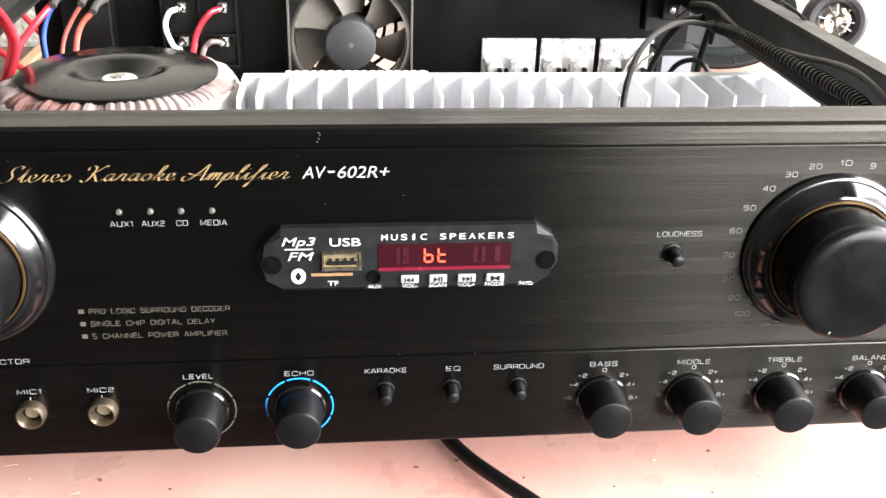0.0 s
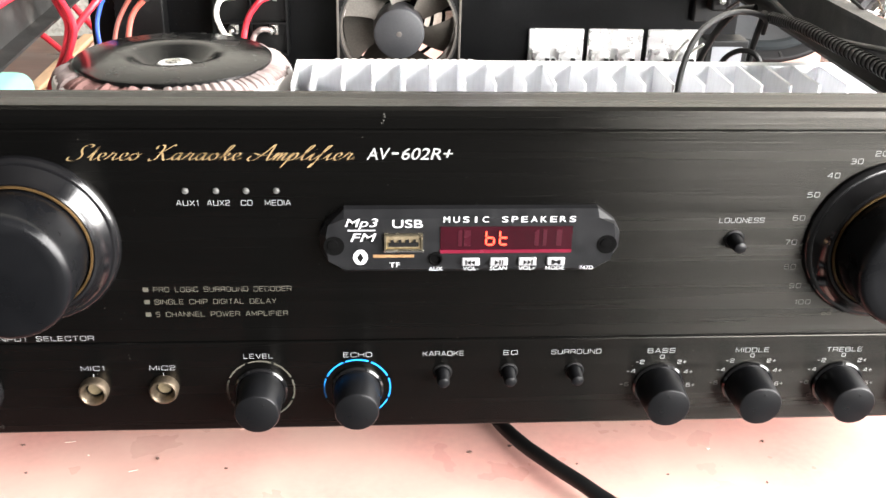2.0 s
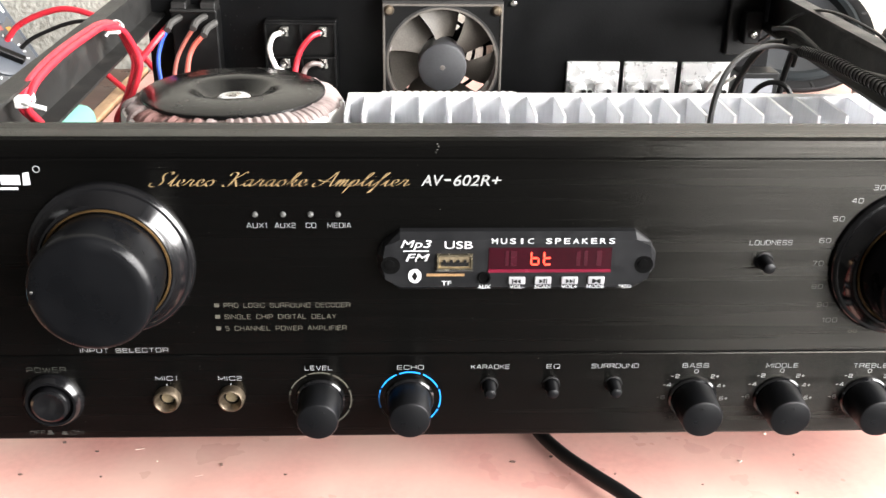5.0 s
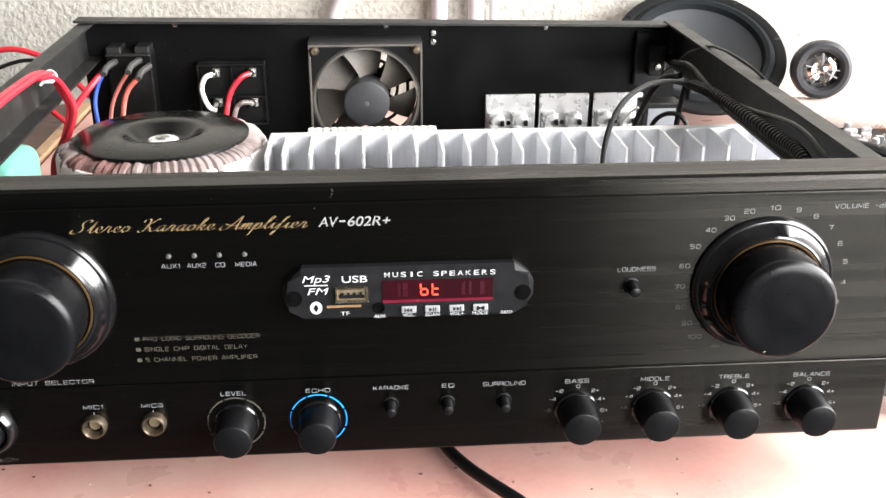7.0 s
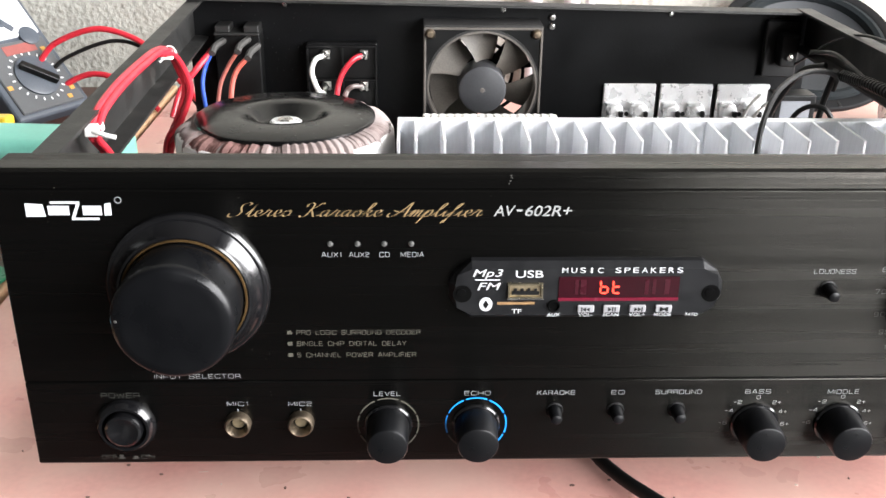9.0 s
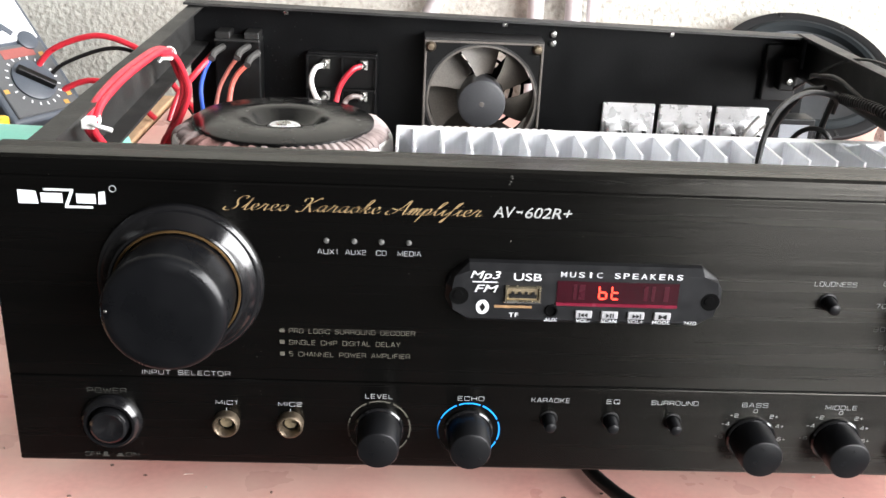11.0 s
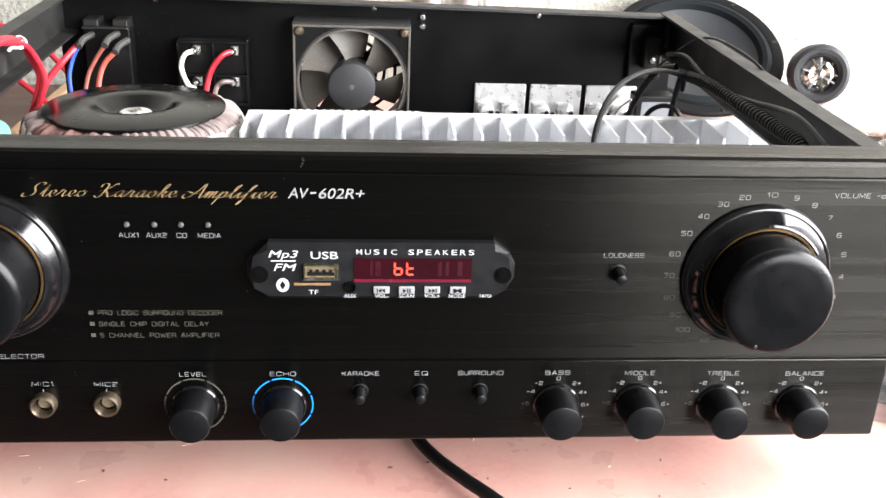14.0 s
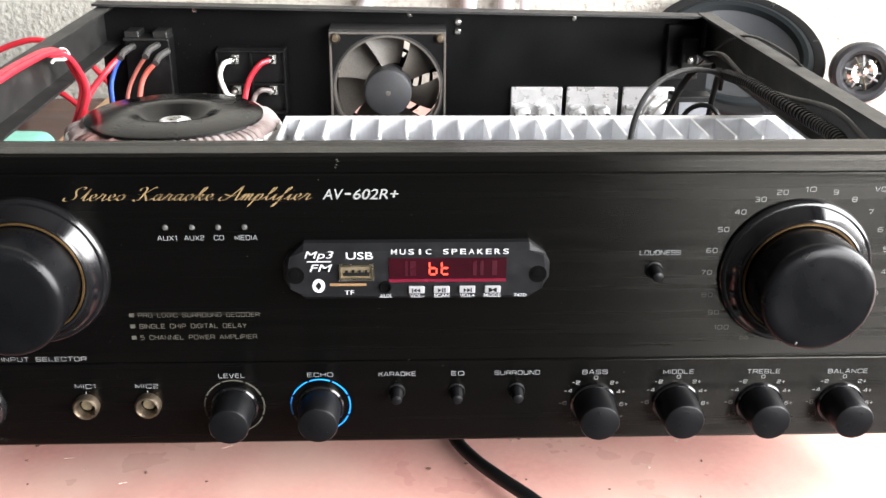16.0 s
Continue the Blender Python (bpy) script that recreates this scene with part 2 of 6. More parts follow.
M["tan"] = material("tan_plastic", (0.58, 0.47, 0.41), 0.35, 0.0, 0.15, 30, 300)
M["blue_film"] = material("light_blue_film", (0.28, 0.58, 0.72), 0.35, 0.0, 0.1, 60, 400)
M["display"] = material("dark_red_acrylic", (0.022, 0.0016, 0.0045), 0.10, 0.0, 0.3, 40, 300, specular=0.6)
M["display_edge"] = material("lit_red_acrylic_edge", (0.13, 0.008, 0.022), 0.25, 0.0, 0.2, 80, 300)
M["led_red"] = material("red_led_segment", (0.9, 0.05, 0.03), 0.4, 0.0, 0.0, emission=(1.0, 0.06, 0.03), emission_strength=3.5)
M["led_off"] = material("clear_led", (0.075, 0.075, 0.072), 0.2, 0.0, 0.1)
M["tweeter"] = material("grey_black_housing", (0.034, 0.035, 0.038), 0.5, 0.0, 0.2, 60, 900, specular=0.3)
M["clear_tube"] = material("hazy_clear_tube", (0.80, 0.72, 0.68), 0.28, 0.0, 0.08, 40, 300, 0.2, 60, transmission=0.55)
M["dull_pink"] = material("dull_pink_insulation", (0.20, 0.090, 0.085), 0.5, 0.0, 0.2, 80, 900)
M["mid_ink"] = material("mid_grey_print", (0.15, 0.148, 0.142), 0.5, 0.0, 0.2, 300, 1500)
M["dark_red"] = material("dark_red_insulation", (0.24, 0.012, 0.022), 0.4, 0.0, 0.15, 80, 900)
M["ghost"] = material("unlit_display_segment", (0.036, 0.003, 0.008), 0.3, 0.0, 0.1)
M["cream"] = material("cream_plastic_strip", (0.52, 0.49, 0.36), 0.45, 0.0, 0.1)
M["lavender"] = material("lavender_grey_plastic", (0.26, 0.27, 0.32), 0.45, 0.0, 0.1)
M["film"] = material("clear_plastic_film", (0.85, 0.86, 0.88), 0.12, 0.0, 0.05, transmission=0.92, bump=0.6, bump_scale=60)


# ---- helpers for building ----
def finish(name, bm, mat, smooth=False, angle=0.6):
    bmesh.ops.recalc_face_normals(bm, faces=bm.faces)
    me = bpy.data.meshes.new(name)
    bm.to_mesh(me)
    bm.free()
    me.materials.append(mat)
    if smooth:
        for p in me.polygons:
            p.use_smooth = True
        me.set_sharp_from_angle(angle=angle)
    return me


def part(name, bm, mat, parent, label="", smooth=False, kind=""):
    ob = new(name, finish(name, bm, mat, smooth))
    ob.parent = parent
    tagged(ob, label, kind=kind)
    return ob


def solid(name, bm, mat, label, category, kind="", group="", smooth=False):
    return tagged(new(name, finish(name, bm, mat, smooth)), label, category, group, kind)


def thing(name, label, category, m=None, group=""):
    ob = new(name)
    ob.empty_display_size = 0.02
    if m is not None:
        ob.matrix_world = m
    return tagged(ob, label, category, group)


def box(bm, x0, x1, y0, y1, z0, z1, bevel=0.0, seg=2, m=None):
    r = bmesh.ops.create_cube(bm, size=1)
    vs = r["verts"]
    bmesh.ops.scale(bm, vec=(x1 - x0, y1 - y0, z1 - z0), verts=vs)
    bmesh.ops.translate(bm, vec=((x0 + x1) / 2, (y0 + y1) / 2, (z0 + z1) / 2), verts=vs)
    if bevel:
        es = list({e for v in vs for e in v.link_edges})
        q = bmesh.ops.bevel(bm, geom=es, offset=bevel, segments=seg, affect='EDGES', profile=0.5)
        vs = list({v for f in q["faces"] for v in f.verts} | {v for v in vs if v.is_valid})
        vs = [v for v in vs if v.is_valid]
        if m is not None:
            allv = set(vs)
            for v in list(allv):
                for f in v.link_faces:
                    allv.update(f.verts)
            vs = list(allv)
    if m is not None:
        bmesh.ops.transform(bm, matrix=m, verts=vs)
    return bm


def boxm(*a, **k):
    return box(bmesh.new(), *a, **k)


def lathe(bm, profile, m=None, seg=48):
    """Profile of (radius, height) turned round the local z axis."""
    m = m or Matrix()
    rings = []
    for r, h in profile:
        if r < 1e-7:
            rings.append([bm.verts.new(m @ Vector((0, 0, h)))])
        else:
            rings.append([bm.verts.new(m @ Vector((r * math.cos(2 * math.pi * i / seg), r * math.sin(2 * math.pi * i / seg), h))) for i in range(seg)])
    for a, b in zip(rings, rings[1:]):
        for i in range(seg):
            j = (i + 1) % seg
            if len(a) == 1 and len(b) == 1:
                continue
            if len(a) == 1:
                bm.faces.new((a[0], b[i], b[j]))
            elif len(b) == 1:
                bm.faces.new((a[i], a[j], b[0]))
            else:
                bm.faces.new((a[i], a[j], b[j], b[i]))
    return bm


FRONT = Matrix.Rotation(radians(90), 4, 'X')      # local z points to -y


def front_at(x, y, z):
    return Matrix.Translation((x, y, z)) @ FRONT


def prism(bm, outline, axis_from, axis_to, m=None):
    """Outline of (u, v) swept along local z."""
    m = m or Matrix()
    a = [bm.verts.new(m @ Vector((u, v, axis_from))) for u, v in outline]
    b = [bm.verts.new(m @ Vector((u, v, axis_to))) for u, v in outline]
    n = len(outline)
    for i in range(n):
        j = (i + 1) % n
        bm.faces.new((a[i], a[j], b[j], b[i]))
    bm.faces.new(a[::-1])
    bm.faces.new(b)
    return bm


def arc_strip(bm, r0, r1, a0, a1, h0, h1, m, seg=10):
    """A flat ring sector between two heights."""
    cols = []
    for i in range(seg + 1):
        a = radians(a0 + (a1 - a0) * i / seg)
        c, s_ = math.cos(a), math.sin(a)
        cols.append([bm.verts.new(m @ Vector((r * c, r * s_, h))) for r, h in ((r0, h0), (r1, h0), (r1, h1), (r0, h1))])
    for p, q in zip(cols, cols[1:]):
        for i in range(4):
            j = (i + 1) % 4
            bm.faces.new((p[i], p[j], q[j], q[i]))
    bm.faces.new(cols[0][::-1])
    bm.faces.new(cols[-1])
    return bm


def holed_plate(bm, outer, radius, h0, h1, m, steps=6):
    """A plate with eight outline points (from angle 0, every 45 degrees) and a round hole."""
    loop = []
    for k in range(8):
        p, q = outer[k], outer[(k + 1) % 8]
        for i in range(steps):
            t = i / steps
            a = radians(45 * (k + t))
            loop.append(((p[0] + (q[0] - p[0]) * t, p[1] + (q[1] - p[1]) * t), (radius * math.cos(a), radius * math.sin(a))))
    cols = [[bm.verts.new(m @ Vector((*pt, h))) for pt, h in ((o, h0), (o, h1), (i_, h1), (i_, h0))] for o, i_ in loop]
    n = len(cols)
    for k in range(n):
        a, b = cols[k], cols[(k + 1) % n]
        for j in range(4):
            bm.faces.new((a[j], a[(j + 1) % 4], b[(j + 1) % 4], b[j]))
    return bm


def smooth_path(points, per=8):
    pts = [Vector(p) for p in points]
    ext = [pts[0] * 2 - pts[1]] + pts + [pts[-1] * 2 - pts[-2]]
    out = []
    for i in range(1, len(ext) - 2):
        p0, p1, p2, p3 = ext[i - 1:i + 3]
        for k in range(per):
            t = k / per
            out.append(0.5 * ((2 * p1) + (p2 - p0) * t + (2 * p0 - 5 * p1 + 4 * p2 - p3) * t * t + (3 * p1 - p0 - 3 * p2 + p3) * t ** 3))
    out.append(pts[-1])
    return out


def tube(bm, points, r, seg=10, per=8, flat=1.0):
    path = smooth_path(points, per)
    rings = []
    up = Vector((0.01, 0.02, 1))
    for i, p in enumerate(path):
        d = (path[min(i + 1, len(path) - 1)] - path[max(i - 1, 0)]).normalized()
        side = d.cross(up)
        if side.length < 1e-3:
            side = d.cross(Vector((1, 0, 0)))
        side.normalize()
        nrm = side.cross(d).normalized()
        up = nrm
        rings.append([bm.verts.new(p + side * (r * math.cos(2 * math.pi * k / seg)) + nrm * (r * flat * math.sin(2 * math.pi * k / seg))) for k in range(seg)])
    for a, b in zip(rings, rings[1:]):
        for k in range(seg):
            bm.faces.new((a[k], a[(k + 1) % seg], b[(k + 1) % seg], b[k]))
    bm.faces.new(rings[0][::-1])
    bm.faces.new(rings[-1])
    return bm


def printed(text, x0, x1, z, h, mat, parent, y=-0.0002, shear=0.0, bold=0.0, name="printed_label", label=""):
    """Lettering printed on an upright face that looks to -y, fitted between x0 and x1 with its middle at z."""
    cu = bpy.data.curves.new("lettering", 'FONT')
    cu.body = text
    cu.shear = shear
    cu.offset = bold - 0.007
    cu.resolution_u = 4
    tmp = bpy.data.objects.new("lettering", cu)
    me = bpy.data.meshes.new_from_object(tmp)
    bpy.data.objects.remove(tmp)
    xs = [v.co.x for v in me.vertices]
    ys = [v.co.y for v in me.vertices]
    ax, bx, ay, by = min(xs), max(xs), min(ys), max(ys)
    for v in me.vertices:
        u = (v.co.x - ax) / max(bx - ax, 1e-6)
        w = (v.co.y - ay) / max(by - ay, 1e-6) - 0.5
        v.co = (x0 + u * (x1 - x0), y, z + w * h)
    me.materials.clear()
    me.materials.append(mat)
    ob = new(name, me)
    ob.parent = parent
    return tagged(ob, label)


# wide square lettering: strokes on a unit cell, "r" marks a rounded corner
SQUARE = {
    "A": (1, "0,0 .42,1 .58,1 1,0|.2,.32 .8,.32"), "B": (1, "0,0 0,1 .92,1r .92,.54|0,.53 1,.53r 1,0r 0,0"), "C": (1, "1,.72 1,1r 0,1r 0,0r 1,0r 1,.28"),
    "D": (1, "0,0 0,1 1,1r 1,0r 0,0"), "E": (.92, "1,1 0,1 0,0 1,0|0,.52 .9,.52"), "F": (.9, "1,1 0,1 0,0|0,.5 .88,.5"), "G": (1, "1,.74 1,1r 0,1r 0,0r 1,0r 1,.5 .55,.5"),
    "H": (1, "0,0 0,1|1,0 1,1|0,.52 1,.52"), "I": (.04, "0,0 0,1"), "K": (.95, "0,0 0,1|1,1 .4,.53 0,.53|.42,.51 1,0"), "L": (.88, "0,1 0,0 1,0"),
    "M": (1.15, "0,0 0,1 .5,.18 1,1 1,0"), "N": (1.02, "0,0 0,1 1,0 1,1"), "O": (1.05, ".5,1 0,1r 0,0r 1,0r 1,1r .5,1"), "P": (.98, "0,0 0,1 1,1r 1,.42r 0,.42"),
    "Q": (1.05, ".5,1 0,1r 0,0r 1,0r 1,1r .5,1|.6,.3 1,-.06"), "R": (1, "0,0 0,1 1,1r 1,.45r 0,.45|.6,.44 .98,.34r .98,0"), "S": (1, "1,.76 1,1r 0,1r 0,.52r 1,.52r 1,0r 0,0r 0,.24"),
    "T": (.95, "0,1 1,1|.5,.95 .5,0"), "U": (1.02, "0,1 0,0r 1,0r 1,1"), "V": (1, "0,1 .46,0 .54,0 1,1"), "W": (1.35, "0,1 .25,0 .5,.85 .75,0 1,1"), "X": (1, "0,0 1,1|0,1 1,0"),
    "Y": (1, "0,1 .5,.45 1,1|.5,.44 .5,0"), "0": (.85, ".5,1 0,1r 0,0r 1,0r 1,1r .5,1"), "1": (.32, "0,.8 1,1 1,0"), "2": (.85, "0,.75 0,1r 1,1r 1,.56r 0,.46r 0,0 1,0"),
    "3": (.85, "0,1 1,1r 1,0r 0,0|.2,.52 .97,.52"), "4": (.9, ".8,0 .8,1 .65,1 0,.3 1,.3"), "5": (.85, "1,1 0,1 0,.58 1,.58r 1,0r 0,0"), "6": (.85, "1,1 0,1r 0,0r 1,0r 1,.56r 0,.56"),
    "7": (.85, "0,1 1,1 .4,0"), "8": (.85, ".5,1 0,1r 0,0r 1,0r 1,1r .5,1|0.03,.53 .97,.53"), "9": (.85, "0,0 1,0r 1,1r 0,1r 0,.45r 1,.45"), "+": (.75, "0,.5 1,.5|.5,.1 .5,.9"),
    "-": (.6, "0,.5 1,.5"), "d": (.85, "1,1 1,0 0,0r 0,.6r 1,.6"), " ": (.75, ""),
}


def rounded_stroke(stroke, w):
    pts = []
    for q in stroke.split():
        u, v = q.rstrip("r").split(",")
        pts.append((float(u) * w, float(v), q.endswith("r")))
    out = []
    for k, (u, v, soft) in enumerate(pts):
        p = Vector((u, v))
        if not soft or k in (0, len(pts) - 1):
            out.append(p)
            continue
        a, b = Vector(pts[k - 1][:2]) - p, Vector(pts[k + 1][:2]) - p
        r = min(0.24, a.length * 0.5, b.length * 0.5)
        p0, p1 = p + a.normalized() * r, p + b.normalized() * r
        for t in (0.0, 0.33, 0.67, 1.0):
            out.append(p0 * (1 - t) ** 2 + p * (2 * t * (1 - t)) + p1 * t ** 2)
    return [p for k, p in enumerate(out) if k == 0 or (p - out[k - 1]).length > 1e-4]


def square_print(text, x0, x1, z, h, mat, parent, weight=0.125, y=-0.0002, name="printed_label", label=""):
    """Wide square lettering on an upright face that looks to -y, fitted between x0 and x1."""
    gap = 0.40
    total = sum(SQUARE[c][0] for c in text) + gap * (len(text) - 1)
    ux = (x1 - x0) / total
    half = weight * h / 2
    bm = bmesh.new()
    at, layer = 0.0, 0
    for ch in text:
        w, strokes = SQUARE[ch]
        for stroke in strokes.split("|") if strokes else ():
            pts = [Vector((x0 + (at + p.x) * ux, z - h / 2 + p.y * h)) for p in rounded_stroke(stroke, w)]
            row = []
            for k, p in enumerate(pts):
                d0 = (p - pts[k - 1]).normalized() if k else (pts[1] - p).normalized()
                d1 = (pts[k + 1] - p).normalized() if k < len(pts) - 1 else d0
                n0, n1 = Vector((-d0.y, d0.x)), Vector((-d1.y, d1.x))
                nn = (n0 + n1).normalized()
                nn = nn * (half / max(nn.dot(n0), 0.45))
                row.append([bm.verts.new((q.x, y - 0.00001 * (layer % 3), q.y)) for q in (p - nn, p + nn)])
            for a, b in zip(row, row[1:]):
                bm.faces.new((a[0], a[1], b[1], b[0]))
            layer += 1
        at += w + gap
    return part(name, bm, mat, parent, label)


# ---- room ----
def room():
    t = 0.12
    bm = boxm(ROOM_X0 - t, ROOM_X1 + t, ROOM_Y1, ROOM_Y1 + t, FLOOR_Z, CEIL_Z)
    solid("wall_north", bm, M["wall"], "rough grey cement plaster wall behind the bench", "wall", "structure")
    # the other walls, floor and ceiling are unseen, added to shape the light
    bm = boxm(ROOM_X0 - t, ROOM_X1 + t, ROOM_Y0 - t, ROOM_Y0, FLOOR_Z, CEIL_Z)
    solid("wall_south", bm, M["room"], "unseen dark wall added to keep reflections dim", "wall", "structure")
    bm = boxm(ROOM_X0 - t, ROOM_X0, ROOM_Y0, ROOM_Y1, FLOOR_Z, CEIL_Z)
    solid("wall_west", bm, M["room"], "unseen dark wall added to keep reflections dim", "wall", "structure")
    bm = boxm(ROOM_X1, ROOM_X1 + t, ROOM_Y0, WIN_Y0, FLOOR_Z, CEIL_Z)
    box(bm, ROOM_X1, ROOM_X1 + t, WIN_Y1, ROOM_Y1, FLOOR_Z, CEIL_Z)
    box(bm, ROOM_X1, ROOM_X1 + t, WIN_Y0, WIN_Y1, FLOOR_Z, WIN_Z0)
    box(bm, ROOM_X1, ROOM_X1 + t, WIN_Y0, WIN_Y1, WIN_Z1, CEIL_Z)
    solid("wall_east", bm, M["room"], "unseen dark wall added round a wide window opening", "wall", "structure")
    solid("floor", boxm(ROOM_X0 - t, ROOM_X1 + t, ROOM_Y0 - t, ROOM_Y1 + t, FLOOR_Z - 0.1, FLOOR_Z), M["floor"], "unseen floor under the bench, kept dark to dim reflections", "floor", "structure")
    solid("ceiling", boxm(ROOM_X0 - t, ROOM_X1 + t, ROOM_Y0 - t, ROOM_Y1 + t, CEIL_Z, CEIL_Z + 0.1), M["ceiling"], "unseen ceiling added dark to limit bounced light", "ceiling", "structure")


room()


def conduits():
    for x, r, lean in ((0.064, 0.0085, 0.0), (0.1035, 0.0085, -0.002), (0.1225, 0.0050, -0.002), (-0.046, 0.0085, 0.075)):
        bm = bmesh.new()
        tube(bm, [(x - lean * 0.3, 0.703, -0.02), (x, 0.703, 0.10), (x + lean, 0.703, 0.24), (x + lean * 3.0, 0.703, 0.60)], r, 14, 3)
        solid("conduit_pipe", bm, M["conduit"], "white plastic conduit pipe running up the plaster wall", "pipe", group="conduits on the wall", smooth=True)


conduits()


# ---- bench ----
def bench():
    b = thing("workbench", "worn bench with pink painted board beside dark varnished wood", "table")
    top = part("pink_board", boxm(-0.311, 1.20, -0.0125, 0.717, -0.022, 0.0, 0.0012, 2), M["pink"], b, "worn glossy pink painted board")
    part("front_edge", boxm(-0.311, 1.20, -0.0165, -0.0129, -0.026, -0.0016, 0.001, 1), M["pink_edge"], b, "chipped brown board edge")
    part("front_lath", boxm(-0.311, 1.20, -0.030, -0.0168, -0.060, -0.0042, 0.0015, 2), M["red_paint"], b, "chipped red painted front lath")
    part("brown_board", boxm(-1.30, -0.3285, -0.10, 0.717, -0.024, -0.001, 0.0015, 2), M["brown"], b, "dark brown varnished board")
    part("trim_strip", boxm(-0.3280, -0.3155, -0.10, 0.717, -0.024, 0.0012, 0.0015, 2), M["trim"], b, "raw chipped wooden edge strip")
    for x in (-1.22, 1.12):
        for y in (0.05, 0.62):
            part("leg", boxm(x - 0.03, x + 0.03, y - 0.03, y + 0.03, FLOOR_Z, -0.023, 0.003, 1), M["brown"], b)
    rnd = random.Random(4)
    # paint chips and dirt specks on the board
    for i in range(70):
        x, y = rnd.uniform(-0.30, 0.34), rnd.uniform(-0.010, 0.075) if rnd.random() < 0.7 else rnd.uniform(0.0, 0.3)
        bm = bmesh.new()
        n = 6
        sx, sy = rnd.uniform(0.0003, 0.0011), rnd.uniform(0.0003, 0.0008)
        prism(bm, [(x + sx * math.cos(6.283 * k / n) * rnd.uniform(0.6, 1.2), y + sy * math.sin(6.283 * k / n) * rnd.uniform(0.6, 1.2)) for k in range(n)], -0.0004, rnd.uniform(0.0003, 0.0006))
        part("paint_chip", bm, M["pink_edge"] if rnd.random() < 0.75 else M["tan"], b)
    for i in range(8):
        x, y = rnd.uniform(-0.28, 0.30), rnd.uniform(-0.010, 0.05)
        a = rnd.uniform(-0.5, 0.6)
        le = rnd.uniform(0.001, 0.005)
        bm = boxm(-le, le, -0.00012, 0.00012, -0.0003, 0.00015, m=pose(x, y, 0, 0, 0, math.degrees(a)))
        part("scratch", bm, M["pink_light"] if rnd.random() < 0.6 else M["tan"], b)
    for i in range(30):
        x = rnd.uniform(-0.30, 0.32)
        w = rnd.uniform(0.0006, 0.004)
        yc = rnd.uniform(-0.0205, -0.0130)
        zc = -0.0014 if yc > -0.0160 else -0.0041
        bm = prism(bmesh.new(), [(x + w * math.cos(1.05 * q) * rnd.uniform(0.5, 1.2), yc + 0.0006 * math.sin(1.05 * q) * rnd.uniform(0.4, 1.2)) for q in range(6)], zc - 0.001, zc + 0.0002)
        part("chipped_paint", bm, M["tan"] if rnd.random() < 0.6 else M["pink_light"], b)
    return b


bench()

# ---- amplifier ----
amp = thing("amplifier", "black stereo karaoke amplifier with its cover removed, on the bench", "amplifier")
PX, PZ0, PZ1 = 0.2155, 0.0285, 0.1545


def front_panel():
    prof = [(0.0012, PZ0), (0.0, PZ0 + 0.0012), (0.0, 0.0664), (0.0002, 0.0668), (0.0009, 0.0673), (0.0009, 0.0677), (0.0, 0.0678), (0.0, 0.1464), (0.0002, 0.1468), (0.0008, 0.1473), (0.0008, 0.1477), (0.0001, 0.1478),
            (0.0004, PZ1 - 0.0028), (0.0012, PZ1 - 0.0010), (0.0028, PZ1), (0.0205, PZ1 - 0.0004), (0.0205, PZ1 - 0.003), (0.006, PZ1 - 0.003), (0.006, PZ0)]
    bm = bmesh.new()
    xs = [-PX, -PX + 0.0004, PX - 0.0004, PX]
    rings = []
    for x in xs:
        ins = 0.0003 if abs(x) == PX else 0.0
        rings.append([bm.verts.new((x, y + (ins if y < 0.003 else 0), z - (ins if z > PZ1 - 0.002 else 0) + (ins if z < PZ0 + 0.001 else 0))) for y, z in prof])
    n = len(prof)
    for a, b in zip(rings, rings[1:]):
        for i in range(n):
            bm.faces.new((a[i], a[(i + 1) % n], b[(i + 1) % n], b[i]))
    bm.faces.new(rings[0][::-1])
    bm.faces.new(rings[-1])
    fp = part("front_panel", bm, M["panel"], amp, "brushed black aluminium front panel with printed lettering")
    # side cheeks behind the panel ends
    for sx in (-1, 1):
        x = sx * (PX - 0.0022)
        part("panel_cheek", boxm(min(x, x + sx * 0.002), max(x, x + sx * 0.002), 0.006, 0.0200, PZ0 + 0.001, PZ1 - 0.0032), M["panel"], fp)
    return fp


fp = front_panel()


